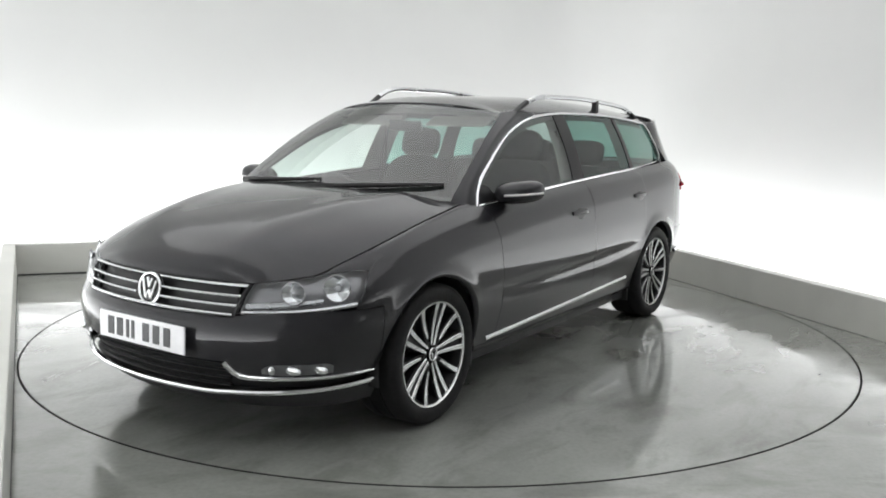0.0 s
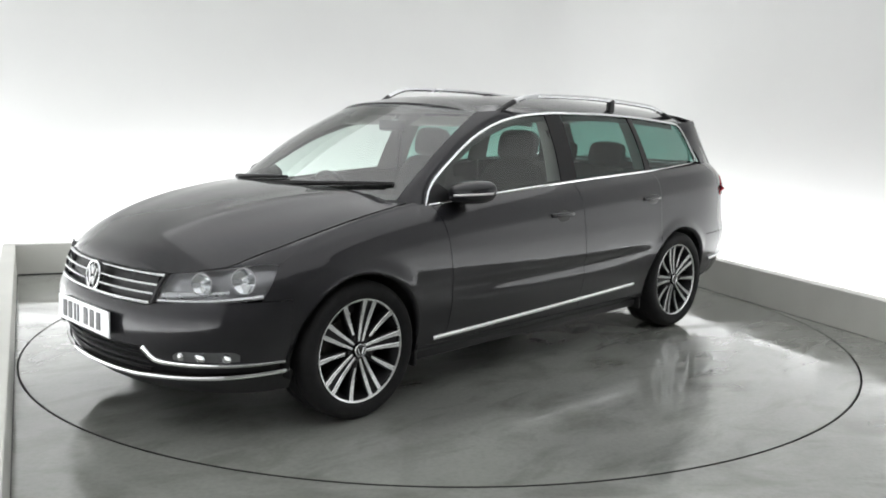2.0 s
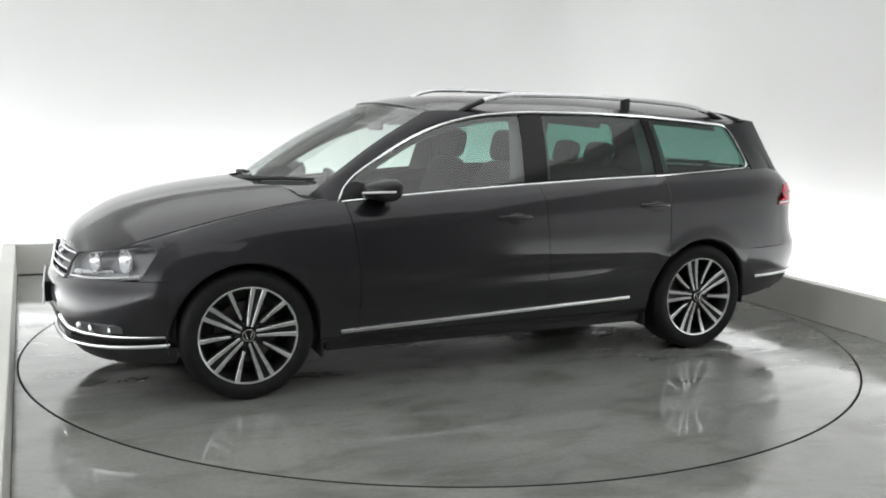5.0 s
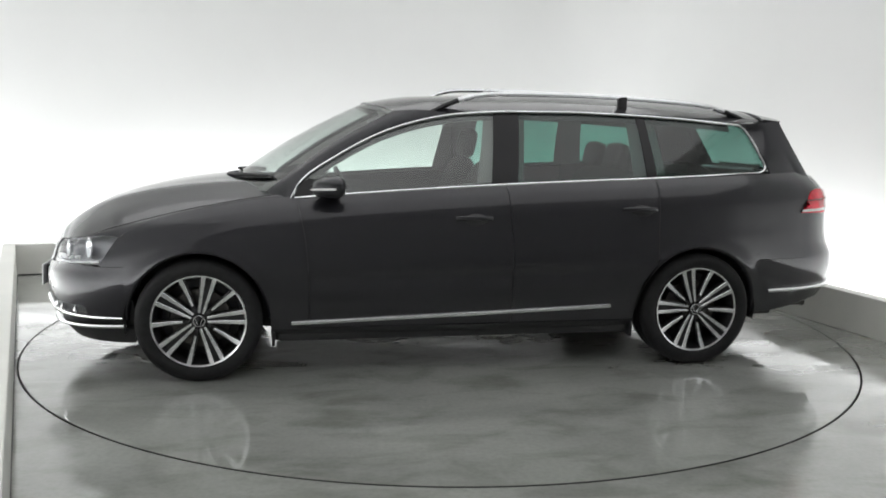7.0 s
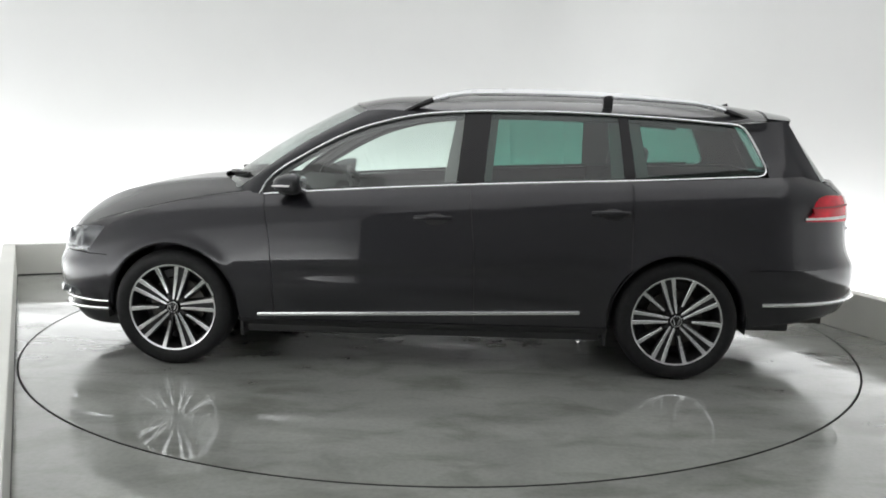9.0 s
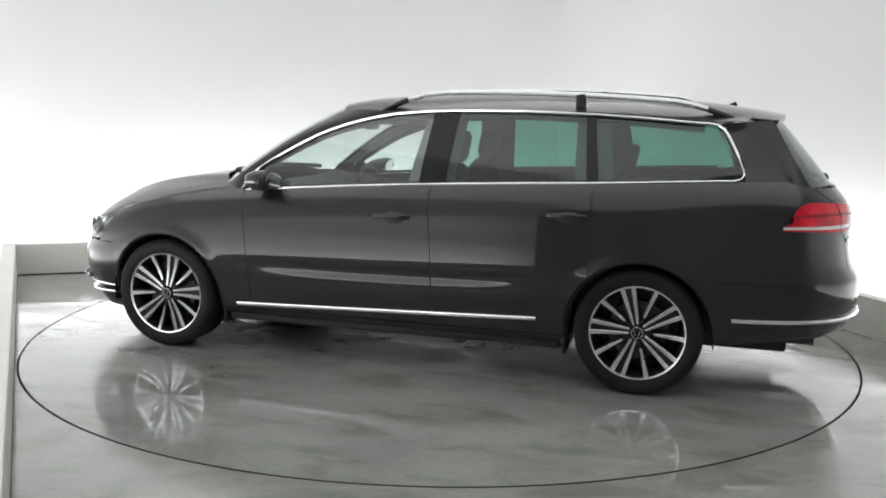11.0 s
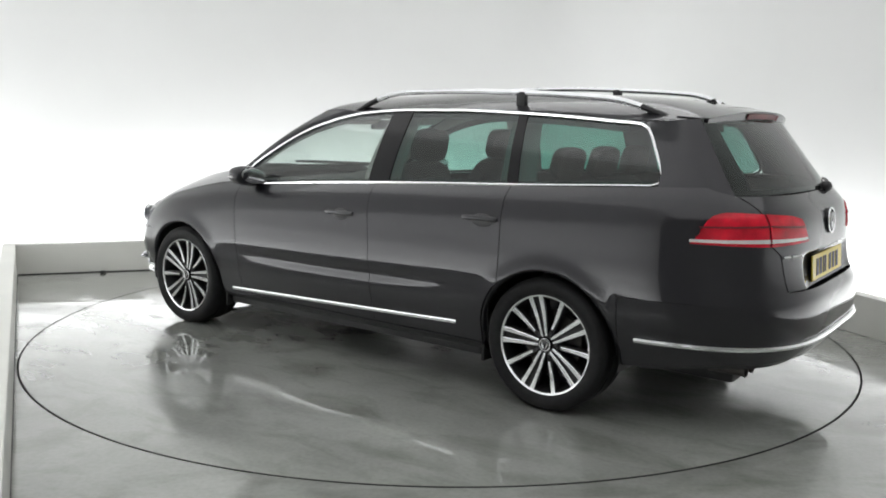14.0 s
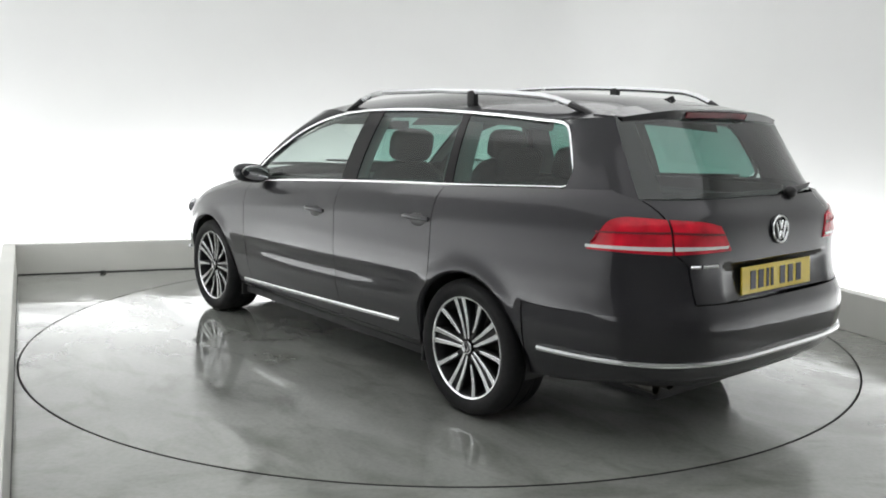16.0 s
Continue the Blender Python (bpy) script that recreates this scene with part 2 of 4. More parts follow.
def glass_material(name, tint, gloss=1.5, rough=0.0):
    """Thin tinted pane: clear through, with the mirror of its surface on top."""
    m, n, l, b = nodes_of(name)
    n.remove(b)
    out = n["Material Output"]
    tr, gl, mx, fr = n.new("ShaderNodeBsdfTransparent"), n.new("ShaderNodeBsdfGlossy"), n.new("ShaderNodeMixShader"), n.new("ShaderNodeLayerWeight")
    rp, _ = noise_ramp(n, l, 3.0, [c * 0.96 for c in tint], tint, 0.3, 0.7, 4)
    l.new(rp.outputs["Color"], tr.inputs["Color"])
    gl.inputs["Roughness"].default_value = rough
    pw, ml, ad = [n.new("ShaderNodeMath") for _ in range(3)]
    pw.operation, ml.operation, ad.operation = "POWER", "MULTIPLY", "ADD"
    fr.inputs["Blend"].default_value = 0.5
    f0 = ((gloss - 1) / (gloss + 1)) ** 2 * 1.8
    pw.inputs[1].default_value, ml.inputs[1].default_value, ad.inputs[1].default_value = 5.0, 1 - f0, f0
    l.new(fr.outputs["Facing"], pw.inputs[0])
    l.new(pw.outputs[0], ml.inputs[0])
    l.new(ml.outputs[0], ad.inputs[0])
    l.new(ad.outputs[0], mx.inputs[0])
    l.new(tr.outputs[0], mx.inputs[1])
    l.new(gl.outputs[0], mx.inputs[2])
    l.new(mx.outputs[0], out.inputs["Surface"])
    return m


M_PAINT = paint_material()
M_CHROME = plain("chrome", (0.80, 0.81, 0.82), 0.10, metal=1.0, var=0.03, rvar=0.05, scale=8)
M_SATIN = plain("satin_alloy", (0.72, 0.73, 0.74), 0.24, metal=1.0, var=0.04, rvar=0.06, scale=20)
M_BLACK = plain("black_plastic", (0.012, 0.012, 0.013), 0.42, var=0.2, scale=60, bump=0.1)
M_GLOSSBLACK = plain("gloss_black", (0.006, 0.006, 0.007), 0.14, spec=0.35, var=0.1, rvar=0.03)
M_RUBBER = plain("tyre_rubber", (0.009, 0.009, 0.0095), 0.72, spec=0.3, var=0.25, scale=40, bump=0.25)
M_RIMBLACK = plain("rim_black", (0.006, 0.006, 0.0065), 0.45, var=0.15, spec=0.35)
M_DISCIRON = plain("brake_iron", (0.09, 0.085, 0.08), 0.45, metal=1.0, var=0.2)
M_TRIM = plain("dark_trim", (0.055, 0.054, 0.053), 0.75, var=0.2, scale=50, bump=0.2)
M_SEAT = plain("charcoal_cloth", (0.042, 0.042, 0.044), 0.85, var=0.25, scale=180, bump=0.4)
M_HEADLINER = plain("pale_headliner", (0.50, 0.50, 0.47), 0.9, var=0.06, scale=120)
M_LINING = plain("grey_lining", (0.24, 0.24, 0.23), 0.85, var=0.06, scale=120)
M_PLATEWHITE = plain("plate_white", (0.80, 0.80, 0.82), 0.35, var=0.04)
M_PLATEYELLOW = plain("plate_yellow", (0.72, 0.55, 0.03), 0.35, var=0.05)
M_INK = plain("plate_ink", (0.05, 0.05, 0.055), 0.5)
M_GLASS = glass_material("clear_green_glass", (0.78, 0.87, 0.83), 1.75)
M_PRIVACY = glass_material("tinted_green_glass", (0.25, 0.47, 0.41), 1.58)
M_SCREEN = glass_material("windscreen_glass", (0.83, 0.90, 0.87), 1.95)
M_REARGLASS = glass_material("rear_screen_glass", (0.44, 0.56, 0.53), 1.6)
M_LENS = glass_material("clear_lamp_lens", (0.95, 0.96, 0.97), 1.35)
M_LAMPINNER = plain("lamp_bezel", (0.30, 0.30, 0.31), 0.22, metal=0.5, var=0.1)
M_RED = plain("red_lamp", (0.62, 0.008, 0.028), 0.16, coat=0.35, var=0.4, scale=9, spec=0.3)
M_REDDARK = plain("deep_red_lamp", (0.16, 0.004, 0.012), 0.45, coat=0.0, var=0.2, scale=14)
M_LAMPWHITE = plain("clear_lamp_band", (0.72, 0.70, 0.70), 0.12, coat=1.0, var=0.08, scale=30)
M_SILVERGREY = plain("silver_lacquer", (0.60, 0.61, 0.62), 0.25, metal=0.9, var=0.05)


# ---- car body surface: x forward, y to the car's left, z up, from the middle of the wheelbase ----
def mix(a, b, t):
    return a + (b - a) * t


def spline(knots):
    xs = np.array([k[0] for k in knots], float)
    ys = np.array([k[1] for k in knots], float)
    if xs[0] > xs[-1]:
        xs, ys = xs[::-1], ys[::-1]
    h = np.diff(xs)
    d = np.diff(ys) / h
    m = np.zeros(len(xs))
    m[0], m[-1] = d[0], d[-1]
    for i in range(1, len(xs) - 1):
        if d[i - 1] * d[i] > 0:
            w1, w2 = 2 * h[i] + h[i - 1], h[i] + 2 * h[i - 1]
            m[i] = (w1 + w2) / (w1 / d[i - 1] + w2 / d[i])

    def f(x):
        x = min(max(x, xs[0]), xs[-1])
        i = min(int(np.searchsorted(xs, x, "right")) - 1, len(h) - 1)
        t = (x - xs[i]) / h[i]
        return ((1 + 2 * t) * (1 - t) ** 2 * ys[i] + t * (1 - t) ** 2 * h[i] * m[i]
                + t * t * (3 - 2 * t) * ys[i + 1] + t * t * (t - 1) * h[i] * m[i + 1])
    return f


belt = spline([(-2.4, 1.095), (-1.8, 1.077), (-1.27, 1.053), (-0.65, 1.029), (-0.05, 1.0), (0.55, 0.962), (0.89, 0.935), (1.2, 0.905), (1.5, 0.858), (1.75, 0.80), (2.06, 0.73), (2.3, 0.70)])
side_low = spline([(0.12, 0.13), (0.2, 0.080), (0.26, 0.060), (0.3, 0.049), (0.36, 0.035), (0.42, 0.020), (0.48, 0.009), (0.54, 0.002), (0.60, 0.0), (0.70, 0.003), (0.8, 0.009), (1.2, 0.02)])
side_top = spline([(-0.6, 0.0), (-0.16, 0.004), (-0.10, 0.016), (-0.05, 0.036), (-0.02, 0.064), (0.0, 0.088), (0.03, 0.13), (0.08, 0.2)])
nose = spline([(0.12, 2.06), (0.16, 2.11), (0.2, 2.155), (0.26, 2.195), (0.32, 2.215), (0.40, 2.235), (0.48, 2.24), (0.54, 2.225), (0.575, 2.20), (0.60, 2.192), (0.66, 2.175), (0.72, 2.13), (0.76, 2.08)])
stern = spline([(0.18, -2.192), (0.24, -2.282), (0.30, -2.342), (0.37, -2.400), (0.44, -2.432), (0.52, -2.440), (0.60, -2.430), (0.64, -2.408), (0.68, -2.390), (0.76, -2.376), (0.86, -2.370), (0.93, -2.362), (0.98, -2.345), (1.04, -2.297), (1.10, -2.258)])
FA, FB = 5.0, 2.0  # plan curve of the nose: (length)^FA + (width)^FB = 1
GROOVE_Z = spline([(0.95, 0.535), (0.3, 0.532), (-0.4, 0.540), (-1.0, 0.560)])
WIDE, XF, XR, NR = 0.872, 1.15, -1.25, 3.8


def half_width(x, z):
    # pressed groove low along the doors, flares round the wheel arches
    d = z - GROOVE_Z(x)
    hollow = 0.0135 * math.exp(-(d / (0.030 if d > 0 else 0.046)) ** 2) * math.exp(-((x + 0.02) / 0.84) ** 4)
    for cx in (1.356, -1.356):
        rad = math.hypot(x - cx, z - 0.323)
        if z > 0.42:
            hollow -= 0.011 * math.exp(-((rad - 0.358) / 0.042) ** 2) * min(1.0, (z - 0.42) / 0.2)
    return WIDE - side_low(z) - side_top(z - belt(x)) - 0.010 * (x / 1.3) ** 2 - hollow


def skin(x, z):
    """Point of the left flank at length x and height z."""
    if x > XF:
        a = min(1.0, (x - XF) / (nose(z) - XF))
        return Vector((x, half_width(x, z) * (1 - a ** FA) ** (1 / FB), z))
    if x < XR:
        a = min(1.0, (XR - x) / (XR - stern(z)))
        return Vector((x, half_width(x, z) * (1 - a ** NR) ** (1 / NR), z))
    return Vector((x, half_width(x, z), z))


def front_skin(y, z):
    """Point of the nose at width y and height z."""
    b = min(1.0, abs(y) / (half_width(1.75, z)))
    return Vector((XF + (nose(z) - XF) * (1 - b ** FB) ** (1 / FA), y, z))


def rear_skin(y, z):
    b = min(1.0, abs(y) / (half_width(-1.9, z)))
    return Vector((XR - (XR - stern(z)) * (1 - b ** NR) ** (1 / NR), y, z))


BUMPER_TOP = 0.602


def rear_phi_x(x, z):
    return math.acos(min(1.0, max(0.0, (XR - x) / (XR - stern(z)))) ** (NR / 2))


def rear_phi_y(y, z):
    return math.asin(min(1.0, y / half_width(-1.9, z)) ** (NR / 2))


def rear_round(ph, z):
    """Point of the tail's plan curve; ph runs from 0 at the middle, with a sign for the side."""
    a = abs(ph)
    y = half_width(-1.9, z) * math.sin(a) ** (2 / NR)
    return Vector((XR - (XR - stern(z)) * max(0.0, math.cos(a)) ** (2 / NR), math.copysign(y, ph), z))


def front_phi_x(x, z):
    return math.acos(min(1.0, max(0.0, (x - XF) / (nose(z) - XF))) ** (FA / 2))


def front_phi_y(y, z):
    return math.asin(min(1.0, y / half_width(1.75, z)) ** (FB / 2))


def front_round(ph, z):
    a = abs(ph)
    y = half_width(1.75, z) * math.sin(a) ** (2 / FB)
    return Vector((XF + (nose(z) - XF) * max(0.0, math.cos(a)) ** (2 / FA), math.copysign(y, ph), z))


GATE_Y = spline([(0.60, 0.53), (0.80, 0.55), (0.86, 0.60), (0.99, 0.61), (1.06, 0.635)])

ROOF_EDGE = spline([(0.95, 0.915), (0.899, 0.925), (0.855, 1.001), (0.795, 1.062), (0.675, 1.139), (0.555, 1.208), (0.405, 1.280), (0.253, 1.331), (0.102, 1.366), (-0.049, 1.387), (-0.353, 1.402), (-0.661, 1.403), (-0.971, 1.394), (-1.285, 1.378), (-1.571, 1.356), (-1.8, 1.335), (-2.1, 1.30)])


def cabin(x, z):
    """Point of the left side of the glasshouse."""
    z0 = belt(x)
    k = max(0.0, (z - z0) / 0.39)
    base = half_width(x, z0) - 0.008
    taper = 0.085 * max(0.0, (-x - 1.0) / 1.0) ** 1.5 + 0.02 * max(0.0, (x - 0.2)) ** 2
    return Vector((x, base - taper - 0.17 * (0.62 * k + 0.38 * k * k), z))


def grid_patch(f, nu, nv, depth=0.014, flip=None, bm=None, mirror=False):
    """A panel f(u, v) with turned-in edges of that depth, so that shut lines show; it faces away from the car's middle."""
    bm = bm or bmesh.new()
    g = [[Vector(f(i / nu, j / nv)) for j in range(nv + 1)] for i in range(nu + 1)]
    if flip is None:
        way = 0.0
        for i in range(nu):
            for j in range(nv):
                nm = (g[i + 1][j] - g[i][j]).cross(g[i][j + 1] - g[i][j])
                c = g[i][j]
                way += nm.dot(c - Vector((c.x * 0.85, 0, 0.5)))
        flip = way < 0
    s = -1 if mirror else 1
    rows = [[bm.verts.new((p.x, s * p.y, p.z)) for p in r] for r in g]
    turned = flip != mirror
    for i in range(nu):
        for j in range(nv):
            q = [rows[i][j], rows[i + 1][j], rows[i + 1][j + 1], rows[i][j + 1]]
            bm.faces.new(q[::-1] if turned else q)
    if depth:
        loop = [(i, 0) for i in range(nu)] + [(nu, j) for j in range(nv)] + [(i, nv) for i in range(nu, 0, -1)] + [(0, j) for j in range(nv, 0, -1)]
        low = []
        for i, j in loop:
            du = g[min(i + 1, nu)][j] - g[max(i - 1, 0)][j]
            dv = g[i][min(j + 1, nv)] - g[i][max(j - 1, 0)]
            nrm = du.cross(dv)
            if nrm.length < 1e-9:
                nrm = Vector((0, 1, 0))
            nrm.normalize()
            if flip:
                nrm = -nrm
            q = g[i][j] - nrm * depth
            low.append(bm.verts.new((q.x, s * q.y, q.z)))
        m = len(loop)
        for a in range(m):
            b = (a + 1) % m
            ra, rb = rows[loop[a][0]][loop[a][1]], rows[loop[b][0]][loop[b][1]]
            q = [ra, low[a], low[b], rb]
            bm.faces.new(q[::-1] if turned else q)
    return bm


def tube(points, r, seg=8, bm=None, flat=1.0, up=Vector((0, 0, 1)), closed=False):
    """A bar along a line of points; flat squeezes it across."""
    bm = bm or bmesh.new()
    pts = [Vector(p) for p in points]
    rings = []
    for i, p in enumerate(pts):
        if closed:
            t = (pts[(i + 1) % len(pts)] - pts[i - 1]).normalized()
        else:
            t = (pts[min(i + 1, len(pts) - 1)] - pts[max(i - 1, 0)]).normalized()
        a = t.cross(up).normalized()
        b = a.cross(t).normalized()
        rr = r(i / (len(pts) - 1)) if callable(r) else r
        rings.append([bm.verts.new(p + a * math.cos(2 * math.pi * k / seg) * rr * flat + b * math.sin(2 * math.pi * k / seg) * rr) for k in range(seg)])
    m = len(rings)
    for i in range(m if closed else m - 1):
        j = (i + 1) % m
        for k in range(seg):
            bm.faces.new((rings[i][k], rings[j][k], rings[j][(k + 1) % seg], rings[i][(k + 1) % seg]))
    if not closed:
        bm.faces.new(rings[0])
        bm.faces.new(rings[-1][::-1])
    bmesh.ops.recalc_face_normals(bm, faces=bm.faces[:])
    return bm


def ball(c, r, seg=16, rot=None):
    bm = bmesh.new()
    bmesh.ops.create_uvsphere(bm, u_segments=seg, v_segments=seg // 2 + 2, radius=1.0, matrix=Matrix.Translation(c) @ (rot or Matrix()) @ Matrix.Diagonal((*r, 1)))
    return bm


def lathe(profile, seg=48, axis_y=0.0):
    """Turned shape about the y axis: profile of (radius, y)."""
    bm = bmesh.new()
    rings = [[bm.verts.new((r * math.cos(2 * math.pi * k / seg), y, r * math.sin(2 * math.pi * k / seg))) for k in range(seg)] for r, y in profile]
    for a, b in zip(rings, rings[1:]):
        for k in range(seg):
            bm.faces.new((a[k], a[(k + 1) % seg], b[(k + 1) % seg], b[k]))
    bmesh.ops.recalc_face_normals(bm, faces=bm.faces[:])
    return bm


# the body stands a little off the axle line
BODY_FIT = Matrix.Translation((0, -0.045, 0)) @ Matrix.Diagonal((1, 1.052, 1, 1))
car = new("car")
car.empty_display_size = 0.3
tagged(car, "dark grey metallic estate car with chrome trim and roof rails", "car")
SIDES = (False, True)
AXLE, WHEEL_R, HUB_Z = 1.356, 0.318, 0.318
ARCH = 0.358


def arch_z(x, low, cx):
    d = ARCH * ARCH - (x - cx) ** 2
    return max(low, HUB_Z + 0.005 + math.sqrt(d)) if d > 0 else low


def cos_space(a, b, u):
    return a + (b - a) * (1 - math.cos(math.pi * u)) / 2


SILL_Z = 0.268
DOOR_F = spline([(0.2, 0.80), (0.45, 0.80), (0.7, 0.815), (0.95, 0.86)])       # x of the front door's leading edge by height
DOOR_B = spline([(0.2, -0.285), (0.6, -0.280), (0.95, -0.255), (1.05, -0.25)])  # between the doors
LAMP_LOW = spline([(0, 0.583), (0.5, 0.596), (1, 0.617)])
LAMP_HIGH = spline([(0, 0.697), (0.35, 0.722), (0.75, 0.745), (0.93, 0.750), (1, 0.742)])


def lamp_point(u, v, inset=0.0):
    """Point of the headlamp's field; u runs outward, v upward."""
    z = mix(LAMP_LOW(u), LAMP_HIGH(u), v)
    a = front_phi_y(mix(0.446, 0.480, v), z)
    b = front_phi_x(mix(1.826, 1.748, v), z)
    p = front_round(mix(a, b, u), z)
    return p - Vector((p.x - XF, p.y * 0.9, 0.25)).normalized() * inset


LAMP_TOP = [lamp_point(i / 20, 1.0) for i in range(21)]
LAMP_TOP_Y = spline([(p.x, p.y) for p in LAMP_TOP])
LAMP_TOP_Z = spline([(p.x, p.z) for p in LAMP_TOP])
HOOD_FRONT = LAMP_TOP[0].x
HOOD_Y = spline([(0.93, 0.715), (1.2, 0.735), (1.45, 0.738), (1.65, 0.728), (1.80, 0.704)] + [(p.x, p.y - 0.003) for p in LAMP_TOP[10::-2]])
HOOD_Z = spline([(0.93, 0.962), (1.2, 0.922), (1.45, 0.872), (1.65, 0.822), (1.80, 0.780)] + [(p.x, p.z + 0.004) for p in LAMP_TOP[10::-2]])


def fender_top(x):
    # height at which the flank meets the bonnet's edge
    top = min(belt(x) + 0.012, HOOD_Z(x) - 0.012)
    return mix(top, 0.746, min(1.0, max(0.0, (x - 1.56) / 0.185)) ** 2)


# front wings
def wing_behind(u, v):
    # strip between the door and the wheel arch
    z = mix(SILL_Z - 0.02, fender_top(mix(0.87, 0.998, u)), v)
    return skin(mix(DOOR_F(z) + 0.0015, 0.998, u), z)


def wing_over(u, v):
    x = cos_space(0.998, AXLE + ARCH, u)
    return skin(x, mix(arch_z(x, HUB_Z + 0.005, AXLE), fender_top(x), v))


def wing_front(u, v):
    # tongue up to the headlamp
    x0 = AXLE + ARCH
    z = mix(BUMPER_TOP, fender_top(mix(x0, 1.75, u)), v)
    return skin(mix(x0, mix(1.832, 1.742, (z - 0.615) / 0.13), u), z)


for mir in SIDES:
    s0 = -1 if mir else 1
    bm = grid_patch(wing_behind, 8, 60, 0.02, mirror=mir)
    grid_patch(wing_over, 60, 32, 0.0, bm=bm, mirror=mir)
    grid_patch(wing_front, 6, 14, 0.008, bm=bm, mirror=mir)
    # top roll of the wing in to the bonnet's edge

    def roll(u, v):
        x = mix(0.93, LAMP_TOP[9].x, u)
        a = skin(x, fender_top(x)) if x < 1.742 else Vector((x, LAMP_TOP_Y(x), LAMP_TOP_Z(x)))
        b = Vector((x, HOOD_Y(x) + 0.004, HOOD_Z(x) - 0.003))
        p = a.lerp(b, v)
        p.z += 0.004 * math.sin(math.pi * v)
        return p
    grid_patch(roll, 40, 5, 0.0, bm=bm, mirror=mir)
    bmesh.ops.remove_doubles(bm, verts=bm.verts[:], dist=0.0008)
    wing_ob = part("front_wing", bm, M_PAINT, car)
    # doors
    def front_door(u, v):
        z = mix(SILL_Z, 0.93, v)
        a, b = DOOR_F(z) - 0.002, DOOR_B(z) + 0.0018
        x = mix(a, b, u)
        zt = belt(x) - 0.002
        z = mix(SILL_Z, zt, v)
        return skin(mix(DOOR_F(z) - 0.002, DOOR_B(z) + 0.0018, u), z)

    def rear_edge(z):
        if z < 0.577:
            return min(-0.99, -AXLE + math.sqrt(max(0.0, ARCH ** 2 - (z - HUB_Z - 0.005) ** 2)) + 0.010)
        return -1.102

    def rear_door(u, v):
        a = DOOR_B(mix(SILL_Z, 1.0, v)) - 0.003
        z = mix(SILL_Z, belt(mix(a, -1.10, u)) - 0.002, v)
        return skin(mix(DOOR_B(z) - 0.0018, rear_edge(z) + 0.001, u), z)
    doors = []
    for nm, f in (("front_door", front_door), ("rear_door", rear_door)):
        doors.append(part(nm, grid_patch(f, 30, 72, 0.02, mirror=mir), M_PAINT, car))

    # handle over a flat black ball that paints the shade of its recess
    for door, hx, hz in ((doors[0], -0.06, 0.842), (doors[1], -0.985, 0.885)):
        s = -1 if mir else 1
        pts = []
        for i in range(9):
            x = hx - 0.098 + 0.196 * i / 8
            q = skin(x, hz + 0.004 * math.sin(math.pi * i / 8))
            pts.append((q.x, s * (q.y + 0.002 + 0.018 * math.sin(math.pi * i / 8) ** 0.5), q.z))
        part("handle", tube(pts, 0.0125, 8, flat=0.7), M_PAINT, door)
        q = skin(hx, hz - 0.008)
        part("recess_shade", ball((q.x - 0.012, s * (q.y - 0.004), q.z - 0.004), (0.072, 0.0085, 0.036)), M_BLACK, door)

    # rear quarter
    def quarter_over(u, v):
        x = cos_space(-1.105, -AXLE - ARCH, u)
        return skin(x, mix(arch_z(x, HUB_Z + 0.005, -AXLE), belt(x), v))

    def quarter_rear(u, v):
        x = mix(-AXLE - ARCH, -2.02, min(1.0, u / 0.7))
        top = belt(x) if u < 0.7 else mix(belt(-2.02), 1.055, (u - 0.7) / 0.3)
        z = mix(BUMPER_TOP, top, v)
        if u <= 0.7:
            return skin(x, z)
        return rear_round(mix(rear_phi_x(-2.02, z), rear_phi_y(GATE_Y(z) + 0.003, z), (u - 0.7) / 0.3), z)
    bm = grid_patch(quarter_over, 56, 44, 0.0, mirror=mir)
    grid_patch(quarter_rear, 40, 30, 0.012, bm=bm, mirror=mir)
    bmesh.ops.remove_doubles(bm, verts=bm.verts[:], dist=0.0006)
    part("rear_quarter", bm, M_PAINT, car)

    # dark inner shell behind the shut lines
    def shell(u, v):
        x = mix(0.96, -1.34, u)
        low = max(arch_z(x, 0.2, -AXLE), arch_z(x, 0.2, AXLE)) + (0.02 if abs(x) > 0.99 else 0)
        p = skin(x, mix(low, belt(x) - 0.012, v))
        p.y -= 0.024
        return p
    part("door_frame", grid_patch(shell, 46, 16, 0.0, mirror=mir), M_BLACK, car)
    for cx in (0.986, -0.986):
        part("splash_guard", box(cx - 0.008, cx + 0.008, min(s0 * 0.42, s0 * 0.80), max(s0 * 0.42, s0 * 0.80), 0.165, 0.33, 0.003), M_BLACK, car)

    # sill with chrome strip
    def sill(u, v):
        x = mix(0.998, -0.998, u)
        z = mix(0.175, SILL_Z - 0.006, v)
        p = skin(x, z)
        p.y += 0.004 - 0.07 * (1 - v) ** 1.4
        return p
    sill_ob = part("sill", grid_patch(sill, 30, 6, 0.05, mirror=mir), M_PAINT, car)
    pts = []
    for i in range(24):
        x = mix(0.893, -0.845, i / 23)
        z = mix(0.292, 0.350, i / 23)
        q = skin(x, z)
        pts.append((q.x, (-1 if mir else 1) * (q.y + 0.004), q.z))
    part("chrome_strip", tube(pts, 0.0115, 8, flat=0.55), M_CHROME, doors[0], "chrome strip along the sill")

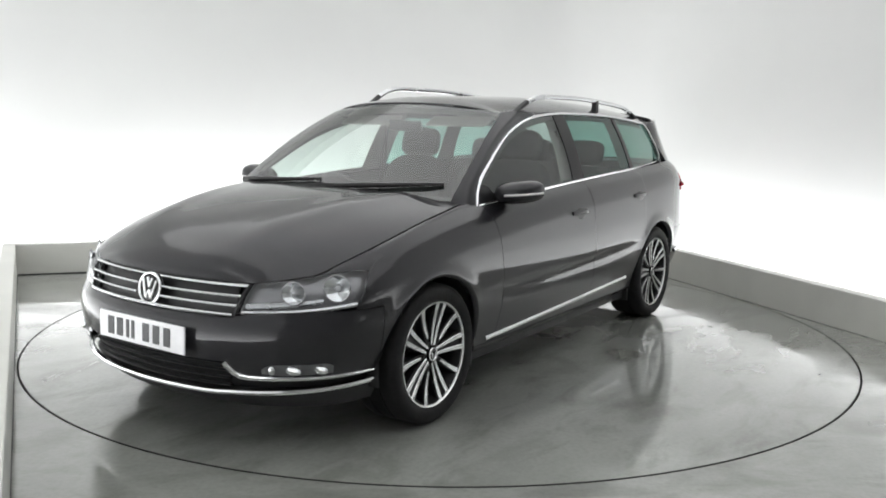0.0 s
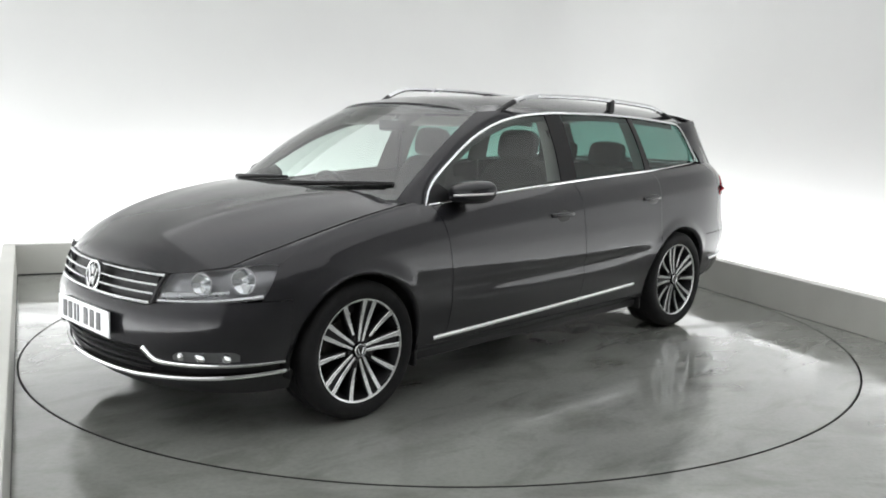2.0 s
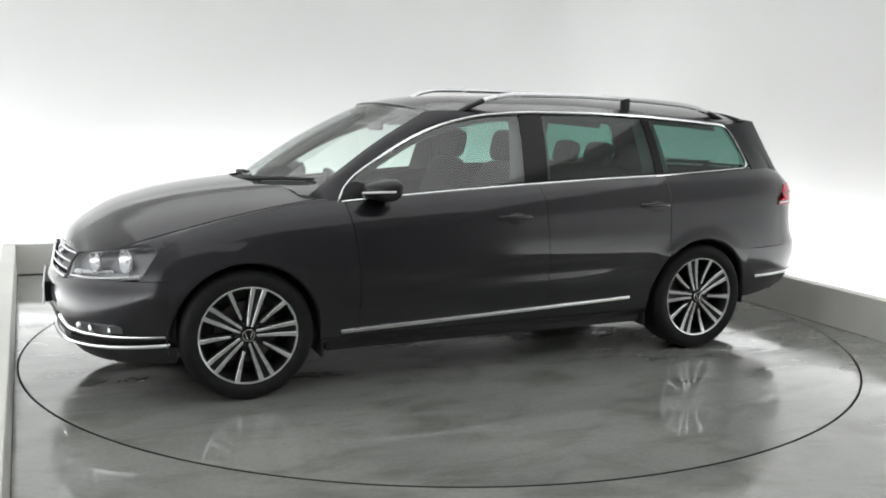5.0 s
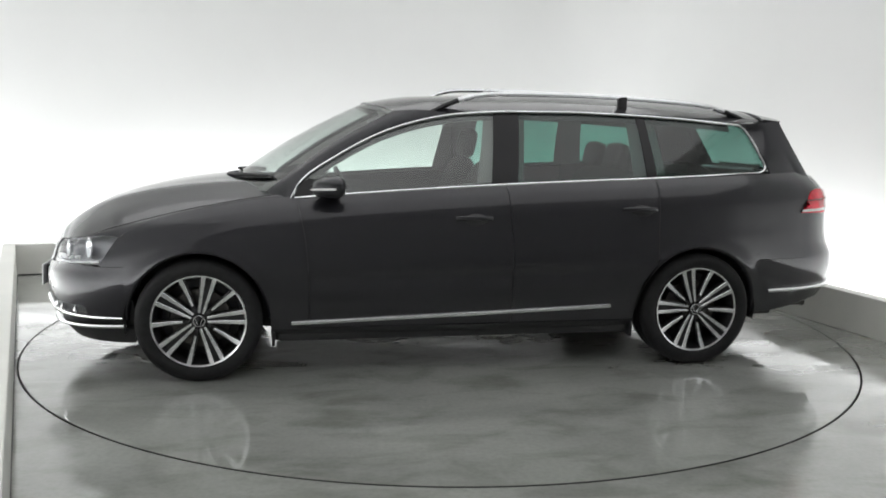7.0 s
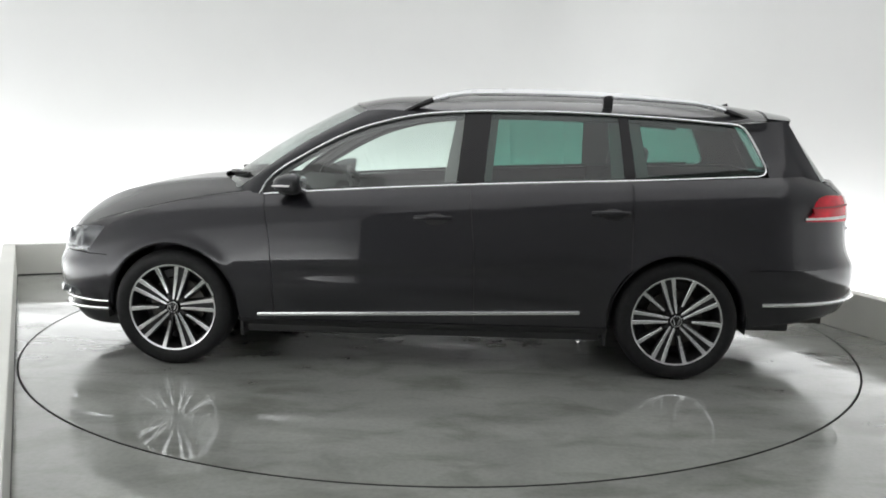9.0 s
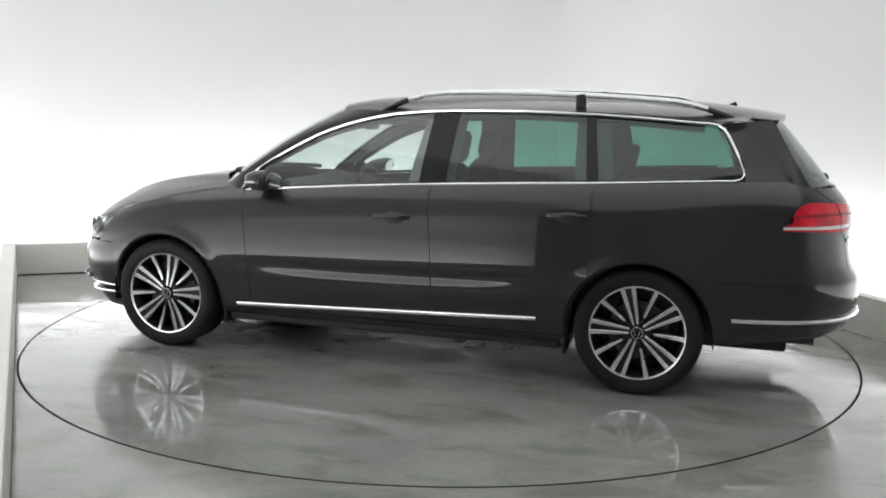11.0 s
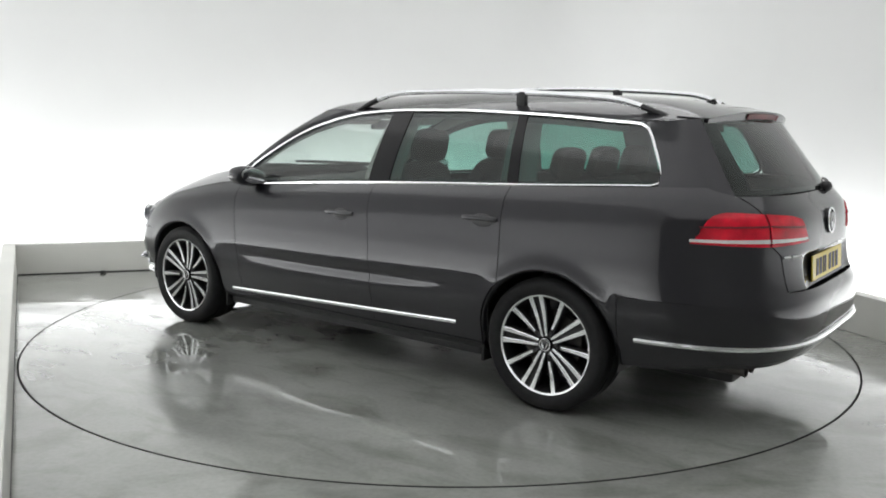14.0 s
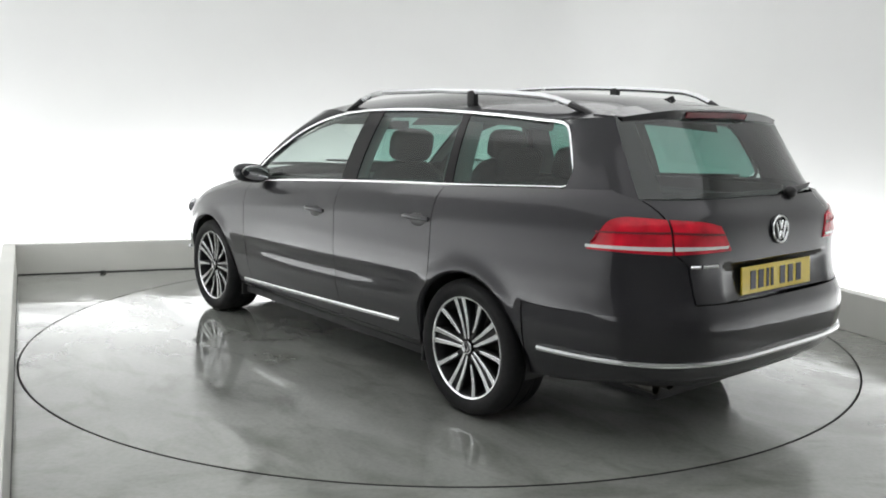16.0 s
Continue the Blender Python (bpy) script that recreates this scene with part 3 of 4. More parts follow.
    # wheel housings
    for cx in (AXLE, -AXLE):
        def housing(u, v):
            a = math.pi * (1.12 * u - 0.06)
            y = mix(0.845 - 0.03, 0.42, v)
            return Vector((cx + (ARCH + 0.012) * math.cos(a), y, HUB_Z + (ARCH + 0.012) * math.sin(a)))
        bm = grid_patch(housing, 24, 4, 0.0, mirror=mir)

        def inner(u, v):
            a = math.pi * (1.12 * u - 0.06)
            return Vector((cx + (ARCH + 0.012) * v * math.cos(a), 0.42, HUB_Z + (ARCH + 0.012) * v * math.sin(a)))
        grid_patch(inner, 24, 3, 0.0, bm=bm, mirror=mir)
        part("wheel_housing", bm, M_BLACK, car)

        # lip of the arch
        def lip(u, v):
            a = math.pi * u
            x, z = cx + (ARCH - 0.014 * v) * math.cos(a), HUB_Z + 0.005 + (ARCH - 0.014 * v) * math.sin(a)
            p = skin(max(min(x, cx + ARCH - 0.001), cx - ARCH + 0.001), z)
            p.x = x
            p.y += 0.005 - 0.02 * v * v
            return p
        part("arch_lip", grid_patch(lip, 40, 3, 0.0, mirror=mir), M_PAINT, car)

# ---- bonnet ----
HOOD_C = spline([(2.165, 0.706), (2.14, 0.742), (2.06, 0.803), (1.9, 0.890), (1.73, 0.943), (1.55, 0.982), (1.3, 1.015), (1.1, 1.030), (0.93, 1.036)])


def hood_point(x, y):
    ye, ze = HOOD_Y(x) - 0.003, HOOD_Z(x)
    zc = HOOD_C(x)
    k = abs(y) / ye
    z = ze + (zc - ze) * (1 - k ** 2.8)
    # raised flanks either side of a flatter middle
    crease = mix(0.30, 0.52, (2.1 - x) / 1.1)
    z += 0.010 * math.exp(-((abs(y) - crease) / 0.075) ** 2) * min(1, max(0, (2.1 - x) / 0.3))
    return Vector((x, y, z))


def hood(u, v):
    w = 2 * v - 1
    lead = front_skin(w * LAMP_TOP[0].y, 0.702)
    tail = 1.262 - 0.30 * abs(w) ** 2.2
    x = mix(lead.x, tail, u ** 1.25)
    p = hood_point(x, w * (HOOD_Y(x) - 0.003))
    k = min(1.0, u / 0.14)
    k = (1 - (1 - k) ** 2) ** 0.5
    return Vector((p.x, mix(lead.y, p.y, min(1.0, u / 0.05)), mix(0.702, p.z, k)))


part("bonnet", grid_patch(hood, 48, 40, 0.006), M_PAINT, car, "dark grey metallic bonnet with two soft creases")

# cowl under the windscreen
def cowl(u, v):
    w = 2 * u - 1
    a = Vector((1.258 - 0.30 * abs(w) ** 2.2, w * 0.715, 0.955 + 0.035 * (1 - w * w)))
    b = Vector((1.20 - 0.28 * abs(w) ** 2.2, w * 0.715, 0.975 + 0.03 * (1 - w * w)))
    return a.lerp(b, v)


part("cowl_panel", grid_patch(cowl, 24, 3, 0.02), M_BLACK, car, "black plastic cowl")


# ---- windscreen, roof, pillars ----
def screen_edge(v):
    """Left edge of the windscreen from its foot up."""
    return Vector((mix(1.02, 0.335, v), mix(0.690, 0.560, v) + 0.012 * math.sin(math.pi * v), mix(0.968, 1.398, v) + 0.030 * math.sin(math.pi * v)))


def windscreen(u, v):
    w = 2 * u - 1
    e = screen_edge(v)
    bow = mix(0.255, 0.125, v)
    lift = 0.044 * v
    return Vector((e.x + bow * (1 - abs(w) ** 2.1), w * e.y, e.z + lift * (1 - w * w)))


part("windscreen", grid_patch(windscreen, 30, 24, 0.0), M_SCREEN, car, "clear green-tinted windscreen")
# black frit band round the screen


def screen_band(u, v, t0, t1):
    p = windscreen(u, mix(t0, t1, v))
    p.z -= 0.004
    p.x -= 0.004
    return p


part("screen_frit", grid_patch(lambda u, v: screen_band(u, v, 0.955, 1.0), 30, 2, 0.0), M_BLACK, car, "black band along the top of the windscreen")

ROOF_C = spline([(0.47, 1.446), (0.20, 1.488), (-0.10, 1.500), (-0.60, 1.512), (-1.10, 1.502), (-1.60, 1.478), (-2.00, 1.425)])


def roof_side(x):
    z = ROOF_EDGE(x) + 0.004
    if x < -1.2:
        z = mix(z, 1.378, min(1.0, (-1.2 - x) / 0.7) ** 1.5)
    return cabin(x, z)


def roof(u, v):
    w = 2 * v - 1
    front = 0.463 - 0.125 * abs(w) ** 2.1
    x = mix(front, -1.925 + 0.05 * abs(w) ** 3, u)
    e = roof_side(x)
    if x > 0.0:
        e = e.lerp(Vector((x, 0.556, 1.392 - 0.12 * max(0, x - 0.33))), min(1, x / 0.33) ** 2)
    zc = ROOF_C(x)
    return Vector((x, w * e.y, e.z + (zc - e.z) * (1 - abs(w) ** 2.6)))


part("roof", grid_patch(roof, 50, 30, 0.015), M_PAINT, car, "dark grey metallic roof")


GATE_FOOT = rear_round(rear_phi_y(GATE_Y(1.055) + 0.003, 1.055), 1.055)


def gate_edge(v):
    """Left edge of the tailgate from the window's foot to the roof."""
    return Vector((mix(GATE_FOOT.x, -1.940, v ** 0.95), mix(GATE_FOOT.y, 0.582, v), mix(1.055, 1.376, v)))


for mir in SIDES:
    s = -1 if mir else 1

    def a_pillar(u, v):
        # from the screen's edge out to the window's chrome
        e = screen_edge(mix(0.0, 1.0, u))
        x = mix(0.90, 0.02, u ** 1.0)
        c = cabin(x, ROOF_EDGE(x) + 0.004)
        if u < 0.05:
            c = c.lerp(skin(0.90, belt(0.90)), 1 - u / 0.05)
        p = e.lerp(c, v)
        p += Vector((0, 0.6, 0.8)) * (0.016 * math.sin(math.pi * v))
        p.z -= 0.030 * max(0.0, 1 - u / 0.07) ** 2
        return p
    part("a_pillar", grid_patch(a_pillar, 30, 8, 0.012, mirror=mir), M_PAINT, car)

    def a_lining(u, v):
        p = a_pillar(mix(0.1, 0.98, u), mix(0.1, 0.9, v))
        return p - Vector((0.018, 0.016, 0.016))
    part("a_pillar_lining", grid_patch(a_lining, 20, 4, 0.0, mirror=mir), M_LINING, car, "pale grey pillar lining")

    # glasshouse: three panes, two pillars, chrome loop
    def front_pane(u, v):
        x = mix(0.885, mix(-0.185, -0.222, v), u)
        z = mix(belt(x) + 0.003, max(belt(x) + 0.004, ROOF_EDGE(x) - 0.003), v)
        p = cabin(x, z)
        p.y -= 0.006
        return p

    def band(xa, xb, proud=0.0):
        def f(u, v):
            x = mix(mix(xa[0], xa[1], v), mix(xb[0], xb[1], v), u)
            z = mix(belt(x) + 0.002, ROOF_EDGE(x) - 0.002, v)
            p = cabin(x, z)
            p.y += proud
            return p
        return f
    part("front_side_window", grid_patch(front_pane, 40, 10, 0.0, mirror=mir), M_GLASS, car, "pale green door window")
    part("rear_side_window", grid_patch(band((-0.31, -0.345), (-1.075, -1.045), -0.006), 20, 10, 0.0, mirror=mir), M_PRIVACY, car, "dark green tinted door window")
    part("b_pillar", grid_patch(band((-0.175, -0.212), (-0.32, -0.355), -0.002), 4, 10, 0.006, mirror=mir), M_GLOSSBLACK, car, "gloss black pillar")
    part("c_pillar", grid_patch(band((-1.065, -1.035), (-1.125, -1.085), -0.002), 3, 10, 0.006, mirror=mir), M_GLOSSBLACK, car, "gloss black pillar")

    # black door frames inside the chrome, pillar linings
    def top_frame(u, v):
        x = mix(0.84, -1.62, u)
        room = ROOF_EDGE(x) - belt(x)
        z = ROOF_EDGE(x) - 0.003 - v * min(0.040, room * 0.45)
        p = cabin(x, z)
        p.y -= 0.0085
        return p
    part("window_frame", grid_patch(top_frame, 50, 2, 0.0, mirror=mir), M_BLACK, car, "black window frame")

    def foot_seal(u, v):
        x = mix(0.82, -1.72, u)
        p = cabin(x, belt(x) + 0.003 + 0.016 * v)
        p.y -= 0.0085
        return p
    part("window_seal", grid_patch(foot_seal, 40, 1, 0.0, mirror=mir), M_BLACK, car, "black rubber window seal")
    for nm, xa, xb in (("pillar_lining", (-0.10, -0.17), (-0.36, -0.40)), ("pillar_lining", (-1.00, -0.985), (-1.20, -1.15))):
        part(nm, grid_patch(band(xa, xb, -0.045), 4, 8, 0.0, mirror=mir), M_LINING, car, "pale grey pillar lining")

    def q_top(x):
        return ROOF_EDGE(x) - 0.003

    REAR_LINE = spline([(1.066, -1.750), (1.081, -1.803), (1.128, -1.815), (1.228, -1.770), (1.335, -1.703), (1.352, -1.64)])

    def quarter_pane(u, v):
        xb = REAR_LINE(mix(1.071, 1.345, v))
        x = mix(mix(-1.12, -1.08, v), xb, u)
        z = mix(belt(x) + 0.003, min(q_top(x), 1.352 + 0.1 * max(0, x + 1.6)), v)
        p = cabin(x, z)
        p.y -= 0.006
        return p
    part("quarter_window", grid_patch(quarter_pane, 22, 10, 0.0, mirror=mir), M_PRIVACY, car, "dark green tinted rear quarter window")

    # chrome loop round the side windows
    loop = []
    xs = [0.896, 0.878, 0.855, 0.825, 0.79, 0.74, 0.68, 0.61, 0.54, 0.46, 0.38, 0.29, 0.2, 0.1, 0.0, -0.15, -0.3, -0.5, -0.7, -0.9, -1.1, -1.3, -1.45, -1.55]
    loop += [cabin(x, ROOF_EDGE(x)) for x in xs]
    loop += [cabin(x, z) for z, x in ((1.353, -1.635), (1.346, -1.680), (1.328, -1.712), (1.29, -1.738), (1.228, -1.770), (1.17, -1.799), (1.128, -1.817), (1.104, -1.819), (1.086, -1.805), (1.076, -1.772))]
    loop += [cabin(x, belt(x) + 0.001) for x in np.linspace(-1.70, 0.86, 34)]
    loop = [Vector((p.x, s * (p.y + 0.003), p.z)) for p in loop]
    part("chrome_window_trim", tube(loop, 0.0105, 8, flat=0.8, up=Vector((0, s, 0.3)), closed=True), M_CHROME, car, "bright chrome strip round the side windows")

    # upper rear quarter between the window and the tailgate
    def d_pillar(u, v):
        z = mix(1.071, 1.352, v)
        x0 = REAR_LINE(z) - 0.004 if z > 1.128 else -1.819
        a = cabin(x0, z)
        b = gate_edge(mix(0.0, 1.0, v))
        p = a.lerp(b, u)
        p.y += 0.018 * math.sin(math.pi * u)
        # its foot follows the quarter's top edge
        foot = cabin(-1.819, 1.071).lerp(gate_edge(0.0), u)
        foot.y += 0.018 * math.sin(math.pi * u)
        return p + (quarter_rear(mix(0.245, 1.0, u), 1.0) - foot) * (1 - v) ** 2.2

    bm = grid_patch(d_pillar, 14, 14, 0.012, mirror=mir)

    def d_head(u, v):
        q = d_pillar(u, 1.0)
        e = roof_side(q.x)
        return q.lerp(Vector((q.x, e.y - 0.006, e.z)), v)
    grid_patch(d_head, 14, 3, 0.0, bm=bm, mirror=mir)
    part("d_pillar", bm, M_PAINT, car)

    # roof rail on its feet
    rail_pts = []
    for i in range(25):
        x = mix(0.13, -1.79, i / 24)
        k = i / 24
        lift = 0.070 * min(1, math.sin(math.pi * min(k, 1 - k) / 0.36) if min(k, 1 - k) < 0.18 else 1)
        rail_pts.append(Vector((x, s * (0.520 - 0.02 * max(0, -x - 1)), ROOF_EDGE(x) + 0.030 + lift * (1.75 if mir else 1.0))))
    rail_ob = part("roof_rail", tube(rail_pts[2:-2], lambda k: 0.0145, 8, flat=1.1), M_SATIN, car, "satin aluminium roof rail on black feet")
    for lo, hi in ((0, 3), (-3, None)):
        part("rail_foot", tube(rail_pts[lo:hi], 0.0150, 8, flat=1.2), M_BLACK, rail_ob, "black plastic rail foot")
    m = rail_pts[14]
    part("rail_foot", box(m.x - 0.026, m.x + 0.026, m.y - 0.016, m.y + 0.016, m.z - 0.085, m.z + 0.006, 0.006), M_BLACK, rail_ob, "black plastic rail foot")


# ---- nose ----
M_FOGGREY = plain("fog_inner", (0.16, 0.16, 0.165), 0.3, metal=0.4)


PH_END = lambda z: front_phi_x(AXLE + ARCH, z)


def nose_patch(q0, q1, z0, z1, inset=0.0):
    """Strip of the nose: q from -1 to 1 is the whole bumper from arch to arch; z limits may depend on |q|."""
    def f(u, v):
        q = mix(q0, q1, u)
        za = z0(abs(q)) if callable(z0) else z0
        zb = z1(abs(q)) if callable(z1) else z1
        z = mix(za, zb, v)
        p = front_round(q * PH_END(z), z)
        n = Vector((p.x - XF, p.y * 0.9, 0)).normalized()
        return p - n * inset
    return f


def q_of_y(y, z):
    return front_phi_y(y, z) / PH_END(z)


Q_IN = q_of_y(0.425, 0.39)
Q_L = q_of_y(0.47, 0.34)
Q_END = q_of_y(0.785, 0.29)
Q_GR = q_of_y(0.436, 0.58)
bumper_low = spline([(0, 0.395), (Q_IN, 0.393), (Q_L, 0.337), (Q_END - 0.01, 0.322), (Q_END, 0.318), (Q_END + 0.02, 0.205), (1.0, 0.19)])
bumper_high = spline([(0, 0.567), (Q_GR - 0.02, 0.567), (Q_GR + 0.02, 0.577), (0.72, 0.600), (1.0, BUMPER_TOP - 0.004)])
front_bumper = part("front_bumper", grid_patch(nose_patch(-1, 1, bumper_low, bumper_high), 110, 14, 0.02), M_PAINT, car, "dark grey front bumper")
lip_top = spline([(0, 0.243), (Q_END - 0.01, 0.272), (Q_END, 0.272), (1.0, 0.272)])
# lip coloured black to carry the deep shade under the bumper
part("bumper_lip", grid_patch(nose_patch(-Q_END - 0.015, Q_END + 0.015, 0.19, lip_top, 0.014), 70, 6, 0.03), M_BLACK, front_bumper, "lower lip, black for the shade under the bumper")
part("lower_intake", grid_patch(nose_patch(-Q_END, Q_END, 0.22, 0.42, 0.045), 60, 6, 0.0), M_BLACK, front_bumper, "black plastic lower air intake")
for zz in (0.285, 0.318, 0.352, 0.384):
    pts = [nose_patch(-Q_IN, Q_IN, zz, zz, 0.022)(i / 30, 0) for i in range(31)]
    part("intake_slat", tube(pts, 0.006, 6, flat=2.0), M_BLACK, front_bumper)
chrome_z = spline([(0, 0.254), (0.3, 0.256), (Q_IN, 0.262), (Q_END, 0.292)])
pts = []
for i in range(81):
    q = mix(-Q_END, Q_END, i / 80)
    p = front_round(q * PH_END(chrome_z(abs(q))), chrome_z(abs(q)))
    pts.append(p + Vector((p.x - XF, p.y * 0.9, 0)).normalized() * 0.006)
part("chrome_lip", tube(pts, 0.0115, 8, flat=1.1), M_CHROME, front_bumper, "chrome strip along the bumper's lower edge")

for mir in SIDES:
    s = -1 if mir else 1

    def out(p, d):
        return p + Vector((p.x - XF, p.y * 0.9, 0)).normalized() * d

    def side(p):
        return Vector((p.x, s * p.y, p.z))
    # chrome bracket under the fog lamp
    pts = []
    for y, z in ((0.415, 0.392), (0.428, 0.375), (0.445, 0.352), (0.465, 0.338), (0.50, 0.333)):
        pts.append(side(out(front_round(front_phi_y(y, z), z), 0.004)))
    q0 = q_of_y(0.50, 0.333)
    for i in range(1, 13):
        z = mix(0.333, 0.332, i / 12)
        pts.append(side(out(front_round(mix(q0, Q_END - 0.015, i / 12) * PH_END(z), z), 0.004)))
    part("fog_trim", tube(pts, lambda k: mix(0.013, 0.006, k), 8, flat=0.6), M_CHROME, front_bumper, "chrome bracket under the fog lamp")
    # fog lamp in its slot
    qa, qb = q_of_y(0.548, 0.365), q_of_y(0.742, 0.365)
    fz0 = spline([(qa, 0.352), (mix(qa, qb, 0.25), 0.346), (qb, 0.350)])
    fz1 = spline([(qa, 0.372), (mix(qa, qb, 0.12), 0.392), (mix(qa, qb, 0.9), 0.394), (qb, 0.380)])
    fog = part("fog_light", grid_patch(nose_patch(qa, qb, fz0, fz1, -0.004), 16, 4, 0.01, mirror=mir), M_LENS, front_bumper, "clear fog lamp")
    part("fog_bezel", grid_patch(nose_patch(qa, qb, fz0, fz1, -0.0005), 16, 4, 0.0, mirror=mir), M_FOGGREY, fog, "grey fog lamp inner")
    for k, w in ((0.14, 0.016), (0.42, 0.046), (0.80, 0.044)):
        p = nose_patch(mix(qa, qb, k), mix(qa, qb, k), 0.371, 0.371, -0.004)(0, 0)
        part("fog_reflector", ball(side(p), (0.014, w, 0.0195)), M_SATIN if k < 0.2 else M_CHROME, fog)

    # headlamp
    def lamp(inset):
        return lambda u, v: lamp_point(u, v, inset)
    head = part("headlight", grid_patch(lamp(-0.001), 24, 8, 0.02, mirror=mir), M_LENS, car, "clear headlight lens over silver reflectors")
    part("lamp_housing", grid_patch(lamp(0.040), 24, 8, -0.020, mirror=mir), M_LAMPINNER, head, "grey lamp housing")
    for u, v, r in ((0.38, 0.62, 0.046), (0.76, 0.60, 0.054)):
        c = lamp(0.026)(u, v)
        n = Vector((1, 0.55, 0.1)).normalized()
        bm = bmesh.new()
        rings = []
        for k in range(6):
            rr = r * (k + 0.3) / 5.3
            d = 0.026 * (rr / r) ** 2
            rings.append((rr, d))
        q = n.to_track_quat("Z", "Y").to_matrix().to_4x4()
        vs = [[bm.verts.new(Matrix.Translation(c) @ q @ Vector((rr * math.cos(2 * math.pi * i / 20), rr * math.sin(2 * math.pi * i / 20), d))) for i in range(20)] for rr, d in rings]
        for a, b in zip(vs, vs[1:]):
            for i in range(20):
                bm.faces.new((a[i], a[(i + 1) % 20], b[(i + 1) % 20], b[i]))
        bm.faces.new(vs[0])
        for w in bm.verts:
            w.co.y *= s
        part("reflector_bowl", bm, M_CHROME, head, "chrome reflector bowl")
        part("bowl_ring", tube([side(c + q.to_3x3() @ Vector((r * math.cos(2 * math.pi * i / 24), r * math.sin(2 * math.pi * i / 24), 0.027))) for i in range(24)], 0.003, 6, closed=True, up=Vector((n.x, s * n.y, n.z))), M_LAMPINNER, head, "grey ring round the bowl")
        part("bulb_cap", ball(side(c + n * 0.012), (0.012, 0.012, 0.012), 10), M_SILVERGREY, head)
    pts = [side(lamp(0.006)(mix(0.03, 0.97, i / 20), 0.06)) for i in range(21)]
    part("lamp_strip", tube(pts, 0.008, 6), M_SATIN, head, "bright strip along the lamp's foot")
    pts = [side(lamp(0.02)(mix(0.04, 0.66, i / 12), mix(0.24, 0.30, i / 12))) for i in range(13)]
    part("lamp_strip", tube(pts, lambda k: mix(0.016, 0.009, k), 6), M_SILVERGREY, head, "grey shelf inside the lamp")

# grille: dark backing, bright bars
grille = part("grille", grid_patch(nose_patch(-Q_GR, Q_GR, 0.572, 0.708, 0.035), 30, 6, -0.012), M_BLACK, car, "black radiator grille with chrome bars")
for k, (zz, rr) in enumerate(((0.580, 0.0085), (0.617, 0.0065), (0.654, 0.0065), (0.692, 0.007))):
    hw = mix(0.432, 0.468, k / 3)
    pts = []
    for i in range(41):
        y = mix(-hw, hw, i / 40)
        p = front_skin(y, zz)
        if abs(y) > 0.06 or k in (0, 3):
            pts.append(p + Vector((0.002, 0, 0)))
        elif pts:
            part("grille_bar", tube(pts, rr, 8, flat=1.4), M_CHROME, grille, "chrome bar")
            pts = []
    if len(pts) > 2:
        part("grille_bar", tube(pts, rr, 8, flat=1.4), M_CHROME, grille, "chrome bar")
for s in (-1, 1):
    part("grille_bar", tube([front_skin(s * mix(0.436, 0.47, i / 4), mix(0.578, 0.695, i / 4)) for i in range(5)], 0.007, 8), M_BLACK, grille)


def roundel(parent, c, r, face):
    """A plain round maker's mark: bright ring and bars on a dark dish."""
    t = Matrix.Translation(c) @ Vector(face).to_track_quat("Y", "Z").to_matrix().to_4x4()
    dish = lathe([(0.0005, 0.004), (r * 0.6, 0.003), (r * 0.9, 0.0), (r, -0.012)], 32)
    dish.transform(t)
    badge = part("badge_dish", dish, M_GLOSSBLACK, parent, "dark round badge dish")
    ring = bmesh.new()
    tube([t @ Vector((r * 0.93 * math.cos(2 * math.pi * i / 36), 0.004, r * 0.93 * math.sin(2 * math.pi * i / 36))) for i in range(36)], r * 0.085, 8, ring, up=Vector(face), closed=True)
    part("badge_ring", ring, M_CHROME, badge, "chrome ring")
    for x0, z0, x1, z1 in ((-0.62, 0.52, -0.22, -0.62), (0.62, 0.52, 0.22, -0.62), (-0.22, 0.62, 0.0, 0.02), (0.22, 0.62, 0.0, 0.02), (-0.22, -0.62, 0.0, -0.12), (0.22, -0.62, 0.0, -0.12)):
        part("badge_bar", tube([t @ Vector((mix(x0, x1, i / 3) * r, 0.006, mix(z0, z1, i / 3) * r)) for i in range(4)], r * 0.085, 6, up=Vector(face)), M_CHROME, badge, "chrome bar")


roundel(grille, (2.187, 0.012, 0.640), 0.068, (1, 0, 0.18))


def number_plate(parent, x, y0, z0, mat, sgn, tilt, label):
    """Flat plate with bars in place of its characters."""
    t = Matrix.Translation((x, y0, z0)) @ pose(0, 0, 0, 0, tilt, 0)
    bm = box(-0.004, 0.004, -0.262, 0.262, -0.057, 0.057, 0.0025)
    bm.transform(t)
    plate_ob = part("number_plate", bm, mat, parent, label, smooth=False)
    for k, y in enumerate((-0.185, -0.128, -0.078, -0.045, 0.035, 0.098, 0.162)):
        w = 0.009 if k in (2, 3) else 0.019
        bm = box(sgn * 0.0052 - 0.0014, sgn * 0.0052 + 0.0014, sgn * y - w, sgn * y + w, -0.038, 0.038)
        bm.transform(t)
        part("plate_bar", bm, M_INK, plate_ob, "dark bar", smooth=False)
    return plate_ob


number_plate(front_bumper, 2.247, 0.020, 0.468, M_PLATEWHITE, 1, -2, "white front plate with dark bars")
part("plate_backing", box(2.16, 2.2425, -0.18, 0.22, 0.415, 0.52, 0.006), M_BLACK, front_bumper, "black plate holder")

# ---- tail ----
RPH = lambda z: rear_phi_x(-AXLE - ARCH, z)


